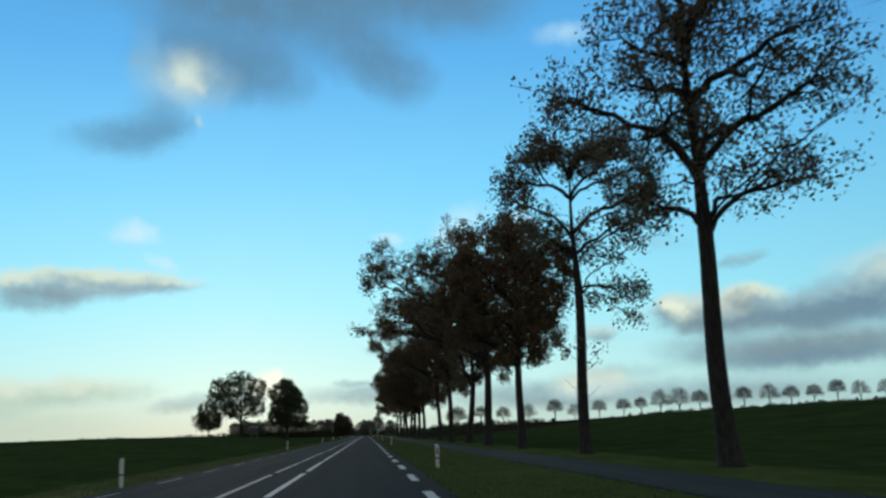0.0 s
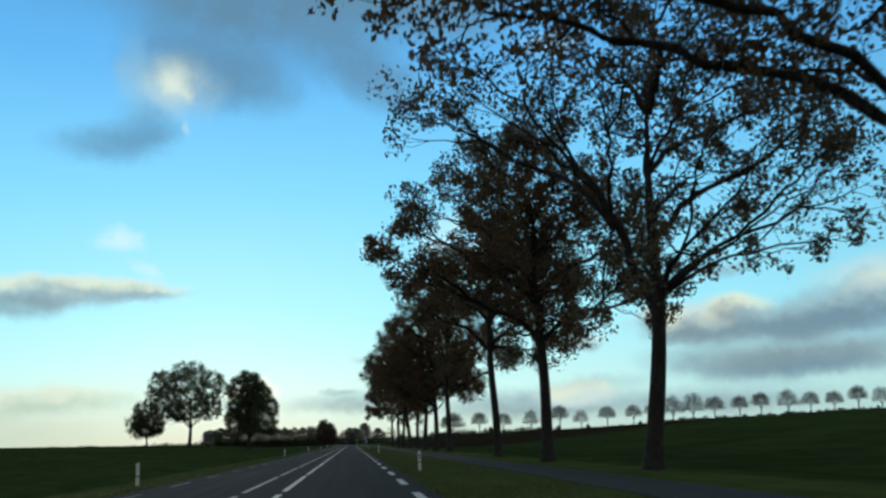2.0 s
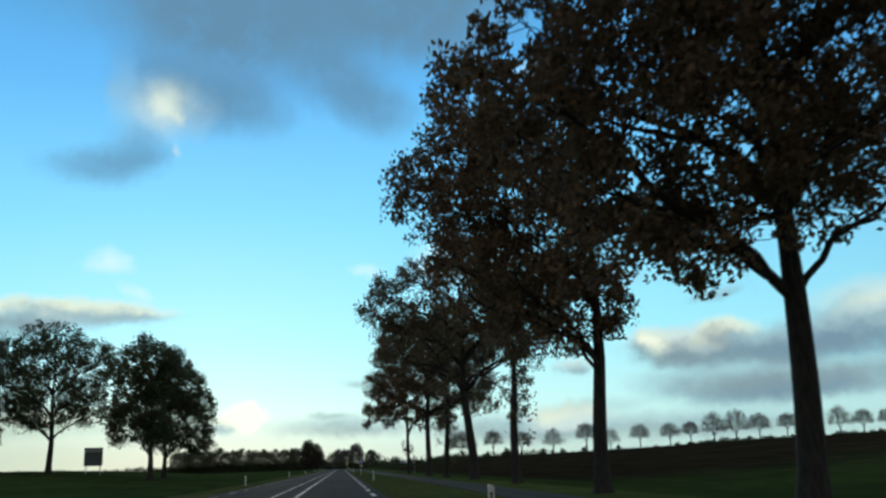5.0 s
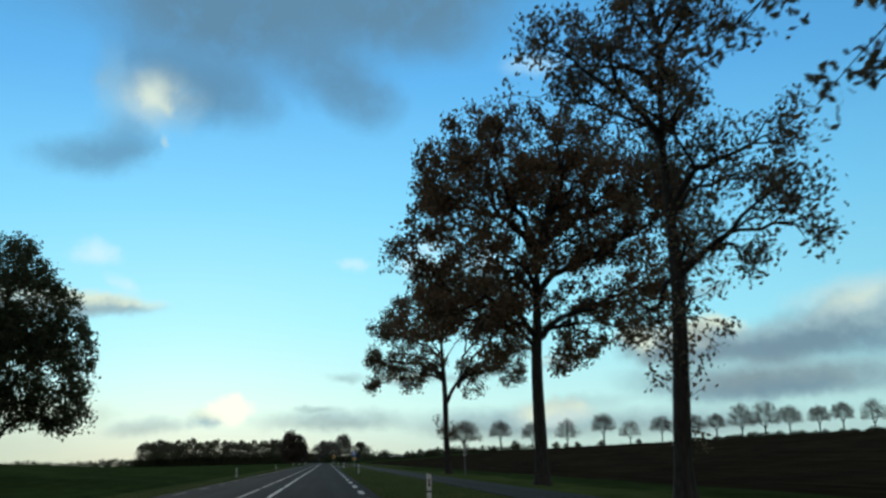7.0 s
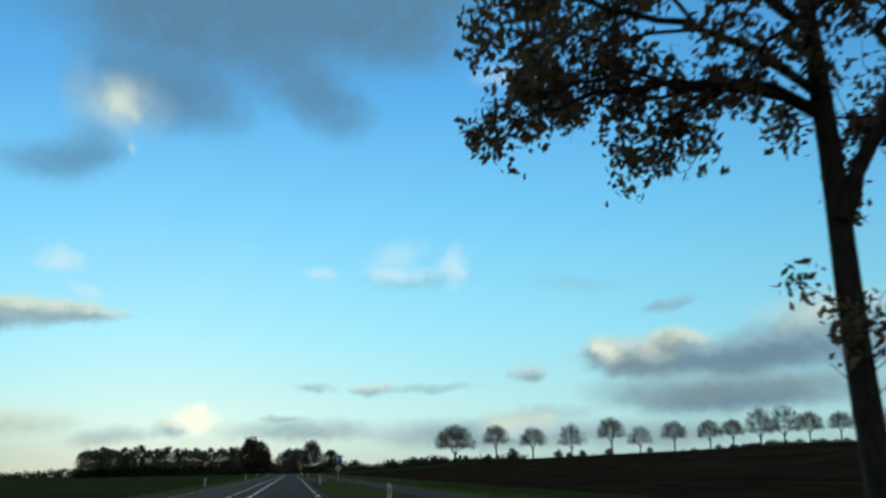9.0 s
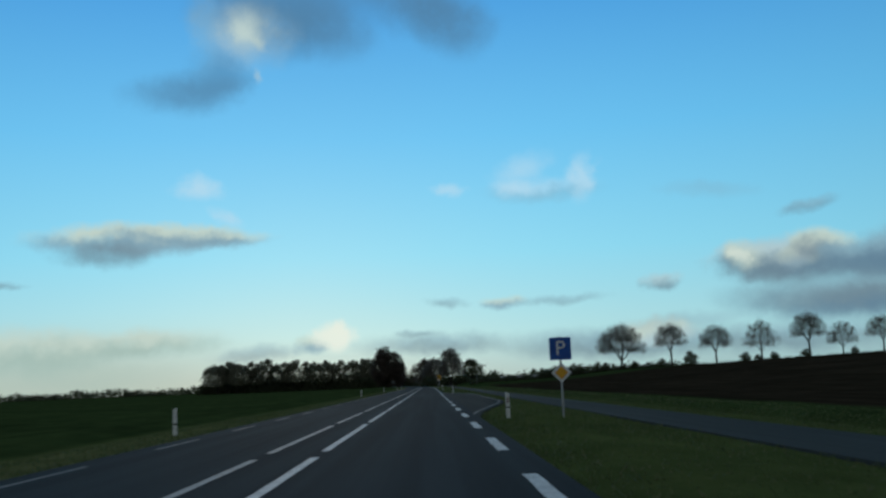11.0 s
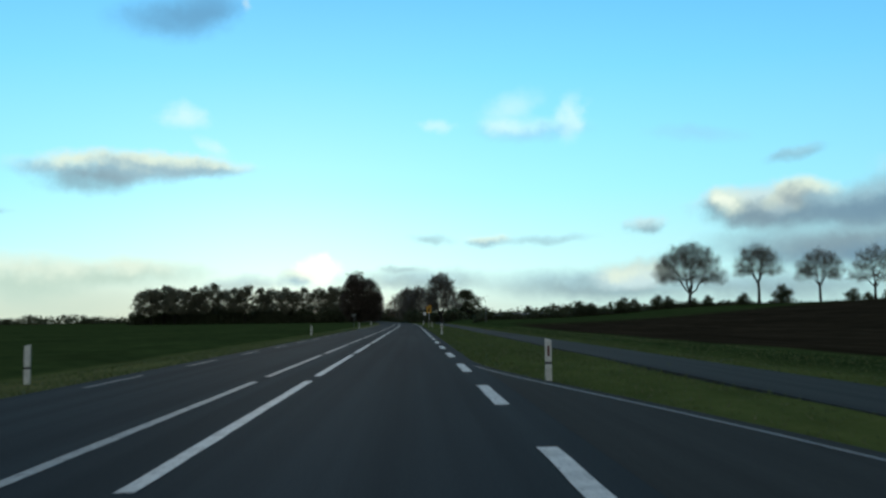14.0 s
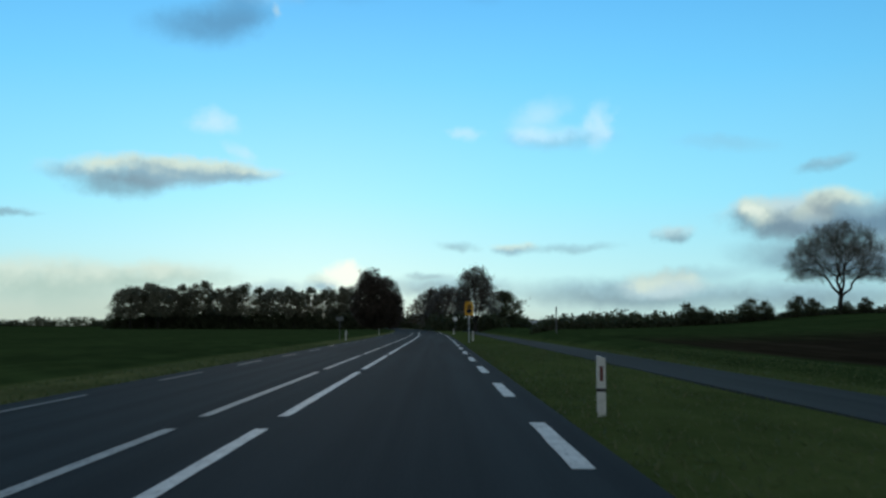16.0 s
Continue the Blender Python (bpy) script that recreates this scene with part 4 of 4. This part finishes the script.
# the group on the left of the road
GROUP = "field trees on the left swell"
tree("field_tree", stand(-37.4, 230.5), 31, 8.2, 1.5, 5.0, "small round tree with thinning green leaves in the field", GROUP, LEAF_GREEN, 6, 52, -0.3, 0.15, leader=3, leaf=0.17, spread=0.34, boughs=((-0.6, 6.4, 1.8, 1.8), (-2.0, 4.1, 1.8, 1.8), (1.1, 4.0, 1.9, 2.1), (-0.4, 3.2, 3.2, 1.6)))
tree("field_tree", stand(-30.2, 233.1), 32, 15.8, 3.4, 5.0, "broad round field oak with greenish leaves", GROUP, LEAF_GREEN, 4.5, 52, -0.3, 0.34, leader=3, leaf=0.17, spread=0.34, boughs=((-0.7, 14.0, 3.6, 1.8), (-5.1, 11.7, 2.7, 2.5), (3.8, 11.3, 2.3, 2.7), (-0.6, 10.3, 4.5, 3.1), (-6.2, 9.3, 2.0, 2.0), (-3.7, 7.1, 3.2, 2.1), (3.1, 7.3, 3.0, 2.3), (-0.9, 6.2, 3.6, 1.6)))
tree("field_tree", stand(-20.4, 243.5), 33, 14.9, 2.5, 5.0, "dense dark green field tree near the road", GROUP, LEAF_GREEN, 6.8, 54, -0.42, 0.28, leader=3, leaf=0.17, spread=0.34, boughs=((0.4, 13.4, 1.7, 1.5), (1.8, 10.6, 2.6, 2.6), (3.8, 7.4, 1.9, 2.6), (0.1, 7.7, 3.5, 2.9), (3.7, 4.2, 2.3, 1.5), (-0.5, 4.3, 2.3, 1.3)))
tree("field_tree", stand(-18.6, 226.0), 34, 14.0, 2.8, 5.0, "dense dark green field tree near the road", GROUP, LEAF_GREEN, 6.8, 54, -0.42, 0.3, leader=3, leaf=0.17, spread=0.34, boughs=((-0.5, 13.0, 1.7, 1.0), (-2.5, 11.0, 1.9, 1.9), (0.9, 10.5, 2.4, 2.1), (-1.1, 7.9, 2.8, 2.1), (-2.8, 5.4, 1.6, 1.9), (0.3, 5.1, 2.1, 1.4)))

# ---- far trees ----
ROW = "hedgerow trees on the ridge"
row_label = "leafless roundheaded hedgerow tree on the far ridge"
first = tree("hedgerow_tree", stand(50.8, 534.0), 41, 11.9, 2.7, 6.5, "broad leafless hedgerow tree with a forked trunk on the far ridge", ROW, None, 700, 0, girth=0.34, tip=0.010, twigs=48, sides=4, leader=0, lean=(0.4, 0.0), low=5.2, dome=True)
second = tree("hedgerow_tree", stand(65.2, 538.0), 42, 11.7, 4.6, 4.5, "roundheaded hedgerow tree with thin leaves on the ridge", ROW, LEAF_GREY, 340, 2, girth=0.30, leaf=0.2, tip=0.012, twigs=36, sides=3, leader=0, low=6.4, dome=True)
third = tree("hedgerow_tree", stand(78.4, 541.0), 43, 11.0, 4.2, 4.6, row_label, ROW, None, 330, 0, girth=0.28, tip=0.012, twigs=38, sides=3, leader=0, low=5.7, dome=True)
fourth = tree("hedgerow_tree", stand(95.0, 553.0), 44, 12.0, 3.6, 5.2, row_label, ROW, LEAF_GREY, 300, 1, girth=0.28, leaf=0.2, tip=0.013, twigs=34, sides=3, leader=0, low=5.4, dome=True)
for k, (x, size) in enumerate(((113, 1.05), (127, 0.8), (145, 1.0), (162, 1.0), (176, 0.95), (190, 1.0), (206, 1.05), (224, 1.0), (243, 0.9), (262, 1.0),
                               (284, 1.05), (306, 1.0), (330, 1.0), (352, 1.1), (378, 1.0), (405, 1.0), (436, 1.1))):
    y = 534 + 0.494 * (x - 50) + (k * 7 % 5) - 2
    copy_thing((second, third, fourth)[(k * 2 + k // 3) % 3], stand(x, y, 67 * k) @ Matrix.Scale(size * (1.12 if x < 190 else 1.4), 4))


def thicket(name, label, spots, seed, leaf, per, mat, category, loose=0.9, most=2500):
    """Shrubs too many to count, as one mass of leaves: spots of (x, y, half width, half depth, height)."""
    rng = np.random.default_rng(seed)
    cloud = []
    for x, y, w, d, h in spots:
        n = min(int(60 * w * d * h ** 0.5 / (leaf * 8)) + 40, most)
        a = rng.normal(0, 1, (n, 3))
        a /= np.linalg.norm(a, axis=1, keepdims=True)
        a *= rng.uniform(0.55, 1.05, (n, 1))
        p = np.stack([x + a[:, 0] * w, y + a[:, 1] * d, np.abs(a[:, 2]) * h], -1)
        p[:, 2] += height(p[:, 0], p[:, 1])
        cloud.append(p)
    pts = np.concatenate(cloud)
    ob = new(name, quads_mesh(name, leaf_sprays(rng, pts, per, leaf * loose, leaf), mat, 3))
    return tagged(ob, label, category, kind="stuff")


def hedge_spots(x0, y0, x1, y1, step, lo, hi, seed, width=2.0, chance=1.0):
    rng = random.Random(seed)
    n = int(math.hypot(x1 - x0, y1 - y0) / step)
    out = []
    for i in range(n):
        if rng.random() > chance:
            continue
        f = (i + rng.uniform(-0.3, 0.3)) / n
        out.append((x0 + (x1 - x0) * f, y0 + (y1 - y0) * f, rng.uniform(0.7, 1.2) * width, rng.uniform(0.8, 1.2) * width, rng.uniform(lo, hi)))
    return out


BUSH = "round bushes in the ridge hedge"
bush = tree("hedge_bush", stand(72.0, 543.5), 46, 3.9, 0.8, 2.2, "round dark green bush in the far ridge hedge", BUSH, LEAF_GREEN, 90, 48, -0.8, 0.10, leaf=0.2, spread=0.34, leader=2, low=0.1, tip=0.014, sides=3)
for k, (x, y, size) in enumerate(((54.6, 535.0, 0.75), (51.6, 534.0, 0.6), (90.2, 552.6, 1.15), (95.0, 556.0, 0.85), (100.3, 557.6, 1.0), (46.0, 530.6, 0.8), (43.8, 529.8, 0.95),
                                  (36.8, 526.4, 1.0), (39.0, 527.4, 0.85), (30.7, 523.4, 0.8), (28.6, 522.8, 0.95), (62.8, 539.4, 0.9), (112.0, 563.5, 1.1), (131.0, 573.0, 1.0))):
    copy_thing(bush, stand(x, y, 71 * k) @ Matrix.Scale(size * 0.66, 4))
thicket("ridge_hedge", "dark ragged hedge along the far ridge", hedge_spots(11, 515, 40, 529, 1.6, 0.6, 1.4, 5, 1.3) + hedge_spots(40, 529, 170, 594, 2.2, 0.4, 0.9, 4, 1.4) + hedge_spots(170, 594, 470, 742, 2.4, 0.8, 1.8, 20, 1.6)
        + hedge_spots(150, 583, 440, 730, 19.0, 1.4, 3.0, 6, 1.7) + hedge_spots(175, 596, 470, 742, 4.5, 1.6, 3.6, 19, 2.6, 0.85), 51, 0.38, 4, LEAF_GREEN, "hedge", 0.7)

# the wood on the left, its edge trees and undergrowth
thicket("wood_undergrowth", "dense dark undergrowth at the wood's edge", hedge_spots(-99, 704, -19, 692, 2.6, 3.6, 5.4, 7, 2.6)
        + hedge_spots(-97, 720, -22, 706, 3.0, 4.6, 6.6, 8, 2.8), 52, 0.55, 5, LEAF_GREEN, "undergrowth")
WOOD = "trees at the wood's edge"
wood_a = tree("wood_tree", stand(-96, 704), 61, 12.4, 4.6, 4.6, "tall thin-crowned tree at the edge of the wood", WOOD, LEAF_GREY, 240, 20, -0.12, 0.22, leaf=0.40, spread=0.42, tip=0.03, leader=3, sides=3)
wood_b = tree("wood_tree", stand(-88, 700), 62, 13.6, 5.2, 4.2, "tall thin-crowned tree at the edge of the wood", WOOD, LEAF_GREY, 240, 20, -0.12, 0.22, leaf=0.40, spread=0.42, tip=0.03, leader=3, sides=3)
rng_wood = random.Random(9)
copy_thing(wood_a, stand(-81.3, 702.0, 140) @ Matrix.Scale(0.98, 4))
for k in range(17):
    x = -91 + 4.1 * k + rng_wood.uniform(-1.2, 1.2)
    size = rng_wood.uniform(0.9, 1.08)
    copy_thing((wood_a, wood_b)[k % 2], stand(x, 699 + rng_wood.uniform(-6, 8), rng_wood.uniform(0, 360)) @ Matrix.Scale(size, 4))
tree("round_tree", stand(-17.0, 672.0), 63, 16.4, 2.6, 7.8, "large round brown-leaved tree by the road at the wood", WOOD, LEAF_DARK, 3.4, 40, -0.9, 0.4, leaf=0.34, spread=0.6, leader=3, tip=0.03,
     boughs=((-1.2, 12.6, 3.0, 3.4), (2.0, 9.6, 4.4, 4.6), (4.4, 5.2, 3.0, 5.0), (-3.0, 7.2, 3.2, 6.0), (1.0, 3.6, 6.0, 3.0)))
END = "trees where the road enters the wood"
tree("wood_tree", stand(7.0, 588.0), 64, 11.9, 2.0, 4.2, "large half-bare tree beside the road at the wood", END, LEAF_DARK, 520, 9, girth=0.34, leaf=0.26, spread=0.4, tip=0.016, twigs=30, sides=4, leader=0, low=4.4, dome=True)
tree("wood_tree", stand(2.1, 622.0), 65, 9.8, 1.8, 4.8, "dark half-bare tree beside the road at the wood", END, LEAF_DARK, 520, 9, girth=0.3, leaf=0.28, spread=0.4, tip=0.016, twigs=26, sides=4, leader=0, low=3.6, dome=True)
tree("wood_tree", stand(-1.4, 662.0), 66, 10.2, 2.6, 4.6, "dark half-bare tree beside the road at the wood", END, LEAF_DARK, 416, 9, -0.4, 0.3, leaf=0.3, spread=0.45, tip=0.024, twigs=30, leader=3, low=1.2)
tree("wood_tree", stand(16.2, 640.0), 67, 8.4, 2.0, 4.6, "round dark tree beside the far field", END, LEAF_GREEN, 280, 18, -0.2, 0.28, leaf=0.4, spread=0.45, tip=0.03, leader=3, low=1.0)
tree("wood_tree", stand(-4.6, 702.0), 68, 9.6, 3.0, 6.0, "bare grey tree far down the road", END, LEAF_MIXED, 300, 6, -0.1, 0.3, leaf=0.4, tip=0.035, twigs=4, leader=3, low=1.4)
tree("wood_tree", stand(-30.0, 790.0), 69, 12.0, 3.0, 6.0, "bare grey tree far down the road", END, LEAF_MIXED, 300, 6, -0.1, 0.3, leaf=0.4, tip=0.035, twigs=4, leader=3, low=1.4)
thicket("road_end_shrubs", "dark shrubs closing the view down the road", hedge_spots(0, 612, 14, 600, 3, 2.0, 3.6, 10, 2.6) + hedge_spots(-40, 830, 4, 820, 4, 4.0, 7.0, 11, 4.0)
        + hedge_spots(10, 640, 90, 700, 5, 1.8, 3.6, 12, 3.0) + hedge_spots(-5, 704, 3, 650, 3, 2.0, 3.6, 13, 2.2), 53, 0.6, 4, LEAF_GREEN, "shrubs")
thicket("far_woods", "low dark belts of woodland along the horizon", hedge_spots(-1400, 1500, -120, 1250, 14, 5, 9, 14, 12) + hedge_spots(40, 1000, 420, 1180, 9, 5, 9.5, 15, 9)
        + hedge_spots(-1300, 300, -900, 1400, 20, 4, 9, 16, 14) + hedge_spots(420, 1100, 1200, 1000, 16, 8, 12, 17, 12)
        + hedge_spots(90, 960, 190, 985, 9, 8, 12, 18, 10), 54, 2.0, 1, LEAF_GREEN, "woodland", 0.5, 320)


# ---- verge grass ----
def verge(name, label, bands, density, seed):
    rng = np.random.default_rng(seed)
    out = []
    for x0, x1, y0, y1 in bands:
        n = int((x1 - x0) * (y1 - y0) * density)
        x, y = rng.uniform(x0, x1, n), rng.uniform(y0, y1, n)
        clear_of = x > 1.45 + 2.35 * smooth(y, 312, 336) * (1 - smooth(y, 366, 387))
        clear_of |= x < 0
        x, y = x[clear_of], y[clear_of]
        x = x + bend(y)
        n = len(x)
        z = height(x, y) - 0.02
        h = rng.uniform(0.03, 0.10, n)
        a = rng.uniform(0, 2 * np.pi, n)
        w = rng.uniform(0.010, 0.026, n)
        lean = rng.normal(0, 0.05, (n, 2))
        dx, dy = np.cos(a) * w, np.sin(a) * w
        out.append(np.stack([np.stack([x - dx, y - dy, z], -1), np.stack([x + dx, y + dy, z], -1),
                             np.stack([x + lean[:, 0], y + lean[:, 1], z + h], -1)], 1).reshape(-1, 3))
    ob = new(name, quads_mesh(name, np.concatenate(out), GRASS, 3))
    return tagged(ob, label, "grass", kind="stuff")


verge("verge_grass", "short rough green grass on the road verges",
      [(1.4, 4.8, 290, 470), (-9.2, -5.6, 330, 470), (6.6, 10.8, 300, 460), (1.4, 4.8, 0, 290), (-9.2, -5.6, 0, 330)], 56, 71)


# ---- roadside furniture ----
def post_master():
    root = thing("delineator_post", stand(2.1, 28.3), "white plastic roadside marker post with a red reflector", "marker post", "roadside marker posts")
    bm = bmesh.new()
    cuboid(bm, -0.055, 0.055, -0.02, 0.02, -0.2, 0.66, 0.012)
    for v in bm.verts:
        if v.co.z > 0.6:
            v.co.z += 0.035 - v.co.x * 0.35
    part("post", bm, WHITE_PLASTIC, root)
    for side in (-1, 1):
        bm = bmesh.new()
        cuboid(bm, -0.02, 0.02, side * 0.021 - 0.002, side * 0.021 + 0.002, 0.40, 0.58, 0.001)
        part("reflector", bm, RED_REFLECTOR if side < 0 else SIGN_WHITE, root, "red reflector strip" if side < 0 else "white reflector strip")
    bm = bmesh.new()
    cuboid(bm, -0.058, 0.058, -0.023, 0.023, 0.27, 0.31, 0.001)
    part("band", bm, BLACK_PLASTIC, root, "dark band")
    return root


post = post_master()
for x, y in ((2.25, 87.0), (2.4, 146.0), (2.4, 205.0), (2.5, 259.0), (2.25, 313.5), (2.32, 380.0), (2.0, 427.5), (2.5, 482.0), (2.5, 532.0)):
    copy_thing(post, stand(x + float(bend(y)), y, (y * 7) % 9 - 4))
for x, y in ((-6.1, 24.6), (-6.7, 82.0), (-6.7, 146.0), (-6.8, 199.0), (-6.8, 256.0), (-6.7, 311.0), (-6.86, 381.0), (-6.9, 428.5), (-6.9, 487.0), (-6.9, 536.0)):
    copy_thing(post, stand(x + float(bend(y)), y, 176 + (y * 5) % 9))


def pole(bm, x, z0, z1, r=0.03):
    made = bmesh.ops.create_cone(bm, segments=12, radius1=r, radius2=r, depth=z1 - z0, cap_ends=True)
    bmesh.ops.translate(bm, verts=made["verts"], vec=(x, 0, (z0 + z1) / 2))


def panel(bm, x0, x1, z0, z1, y=-0.04, thick=0.012, bevel=0.004):
    cuboid(bm, x0, x1, y - thick, y, z0, z1, bevel)


def text_part(name, body_text, size, mat, parent, x, y, z):
    cu = bpy.data.curves.new(name, "FONT")
    cu.body, cu.size, cu.align_x, cu.align_y, cu.extrude = body_text, size, "CENTER", "CENTER", 0.002
    tmp = bpy.data.objects.new(name, cu)
    scene.collection.objects.link(tmp)
    me = bpy.data.meshes.new_from_object(tmp.evaluated_get(bpy.context.evaluated_depsgraph_get()))
    bpy.data.objects.remove(tmp)
    me.materials.clear()
    me.materials.append(mat)
    ob = new(name, me)
    ob.parent = parent
    ob.matrix_basis = pose(x, y, z, 90, 0, 0)
    return ob


def parking_sign():
    root = thing("parking_sign", stand(3.65, 312.0), "blue parking sign with a yellow diamond below on a steel pole", "road sign")
    bm = bmesh.new()
    pole(bm, 0, -0.3, 2.2)
    part("pole", bm, STEEL, root)
    bm = bmesh.new()
    panel(bm, -0.3, 0.3, 1.56, 2.18)
    board = part("panel", bm, SIGN_BLUE, root, "blue square panel")
    text_part("letter", "P", 0.56, SIGN_WHITE, board, 0.0, -0.057, 1.87)
    bm = bmesh.new()
    panel(bm, -0.2, 0.2, -0.2, 0.2)
    bmesh.ops.rotate(bm, verts=bm.verts, cent=(0, 0, 0), matrix=Matrix.Rotation(radians(45), 3, "Y"))
    bmesh.ops.translate(bm, verts=bm.verts, vec=(0, 0, 1.21))
    diamond = part("diamond", bm, SIGN_WHITE, root, "white bordered diamond panel")
    bm = bmesh.new()
    panel(bm, -0.13, 0.13, -0.13, 0.13, -0.054, 0.006, 0.001)
    bmesh.ops.rotate(bm, verts=bm.verts, cent=(0, 0, 0), matrix=Matrix.Rotation(radians(45), 3, "Y"))
    bmesh.ops.translate(bm, verts=bm.verts, vec=(0, 0, 1.21))
    part("centre", bm, SIGN_YELLOW, diamond, "yellow centre")


def works_sign():
    root = thing("yellow_sign", stand(2.02, 476.0), "tall yellow warning board with dark marks on a grey pole", "road sign")
    bm = bmesh.new()
    pole(bm, 0, -0.3, 2.52, 0.04)
    part("pole", bm, STEEL, root)
    bm = bmesh.new()
    panel(bm, -0.27, 0.27, 1.74, 2.5)
    board = part("board", bm, SIGN_YELLOW, root, "yellow board")
    bm = bmesh.new()
    panel(bm, -0.22, 0.22, 2.51, 2.57)
    part("top_board", bm, SIGN_YELLOW, root, "narrow yellow top strip")
    for x, r in ((-0.2, 0.04), (0.0, 0.06), (0.2, 0.04)):
        bm = bmesh.new()
        pole(bm, x, 2.575, 2.6 + r, r)
        part("lamp", bm, SIGN_YELLOW, root, "small amber lamp")
    bm = bmesh.new()
    made = bmesh.ops.create_cone(bm, segments=24, radius1=0.17, radius2=0.17, depth=0.008, cap_ends=True)
    bmesh.ops.rotate(bm, verts=made["verts"], cent=(0, 0, 0), matrix=Matrix.Rotation(radians(90), 3, "X"))
    bmesh.ops.translate(bm, verts=made["verts"], vec=(0, -0.057, 2.02))
    ring = part("ring", bm, BLACK_PLASTIC, board, "dark ring")
    for z in (2.26, 2.34, 2.42):
        bm = bmesh.new()
        panel(bm, -0.2 + (z - 2.26) * 0.9, 0.2 - (z - 2.26) * 0.9, z - 0.03, z + 0.03, -0.054, 0.005, 0.001)
        part("bar", bm, BLACK_PLASTIC, board, "dark bar")


def small_sign(x, y, label, mat, top, round_plate):
    root = thing("road_sign", stand(x, y), label, "road sign")
    bm = bmesh.new()
    pole(bm, 0, -0.3, top)
    part("pole", bm, SIGN_BACK, root)
    bm = bmesh.new()
    if round_plate:
        made = bmesh.ops.create_cone(bm, segments=28, radius1=0.3, radius2=0.3, depth=0.012, cap_ends=True)
        bmesh.ops.rotate(bm, verts=made["verts"], cent=(0, 0, 0), matrix=Matrix.Rotation(radians(90), 3, "X"))
        bmesh.ops.translate(bm, verts=made["verts"], vec=(0, -0.046, top - 0.3))
    else:
        panel(bm, -0.3, 0.3, top - 0.32, top)
    part("plate", bm, mat, root)


def field_board():
    root = thing("information_board", stand(-28.2, 243.0, 12), "large dark board on two posts under the field trees", "notice board")
    for x in (-0.75, 0.75):
        bm = bmesh.new()
        pole(bm, x, -0.3, 3.0, 0.05)
        part("leg", bm, STEEL, root)
    bm = bmesh.new()
    panel(bm, -1.0, 1.0, 0.95, 3.0, -0.06, 0.03)
    board = part("board", bm, SIGN_BACK, root)
    bm = bmesh.new()
    panel(bm, -0.9, 0.9, 2.5, 2.85, -0.092, 0.004, 0.001)
    part("bar", bm, PALE_WALL, board, "pale bar")


def cycle_signpost():
    root = thing("cycle_signpost", stand(8.15, 238.7), "slim cycle signpost with small boards beside the path", "signpost")
    bm = bmesh.new()
    pole(bm, 0, -0.3, 2.06, 0.03)
    part("post", bm, SIGN_BACK, root)
    bm = bmesh.new()
    panel(bm, -0.1, 0.1, 1.16, 1.30, -0.034)
    part("plate", bm, PALE_WALL, root, "small pale plate")
    bm = bmesh.new()
    panel(bm, -0.1, 0.1, 1.38, 1.90, -0.034)
    part("map_board", bm, STEEL, root, "grey board")
    for x0, x1, z in ((-0.14, 0.06, 1.97), (-0.06, 0.14, 2.05)):
        bm = bmesh.new()
        panel(bm, x0, x1, z - 0.045, z + 0.045, -0.034)
        part("finger_board", bm, SIGN_BACK, root, "dark finger board")


parking_sign()
works_sign()
cycle_signpost()
small_sign(-7.9, 492.0, "small grey-backed sign on a pole at the grass verge", SIGN_BACK, 1.9, False)
small_sign(2.5, 548.0, "small round white sign on a pole by the road", SIGN_WHITE, 2.3, True)
field_board()


def field_pole(x, y, tall, label):
    root = thing("field_pole", stand(x, y), label, "pole")
    bm = bmesh.new()
    pole(bm, 0, -0.3, tall, 0.06)
    part("shaft", bm, SIGN_BACK, root)
    bm = bmesh.new()
    pole(bm, 0, tall, tall + 0.08, 0.09)
    part("cap", bm, STEEL, root)


field_pole(10.9, 502.0, 2.3, "thin grey pole standing in the field")


def barn(x, y, wide, deep, wall, ridge, wall_mat, roof_mat, label, turn, openings):
    root = thing("farm_building", stand(x, y, turn), label, "building")
    bm = bmesh.new()
    cuboid(bm, -wide / 2, wide / 2, -deep / 2, deep / 2, -0.6, wall)
    part("wall", bm, wall_mat, root)
    bm = bmesh.new()
    e = 0.4
    lo = [bm.verts.new((sx * (wide / 2 + e), sy * (deep / 2 + e), wall)) for sx, sy in ((-1, -1), (1, -1), (1, 1), (-1, 1))]
    hi = [bm.verts.new((sx * (wide / 2 + e * 0.5), 0, ridge)) for sx in (-1, 1)]
    for f in ((lo[0], lo[1], hi[1], hi[0]), (lo[2], lo[3], hi[0], hi[1]), (lo[1], lo[2], hi[1]), (lo[3], lo[0], hi[0]), tuple(reversed(lo))):
        bm.faces.new(f)
    part("roof", bm, roof_mat, root)
    for i in range(openings):
        cx = -wide / 2 + wide * (i + 0.5) / openings
        bm = bmesh.new()
        cuboid(bm, cx - 0.6, cx + 0.6, -deep / 2 - 0.04, -deep / 2 + 0.02, 1.0, 2.2)
        w = part("window", bm, SIGN_WHITE, root, "white window frame")
        bm = bmesh.new()
        cuboid(bm, cx - 0.5, cx + 0.5, -deep / 2 - 0.05, -deep / 2 - 0.041, 1.1, 2.1)
        part("pane", bm, DARK_GLASS, w, "dark pane")


barn(118, 985, 14, 8, 3.4, 7.4, BRICK_WALL, ROOF_TILE, "distant brick farmhouse with a red tiled roof", 8, 3)
barn(62, 900, 30, 9, 3.0, 4.6, PALE_WALL, PALE_WALL, "long pale sheet-metal shed in the distance", 4, 5)
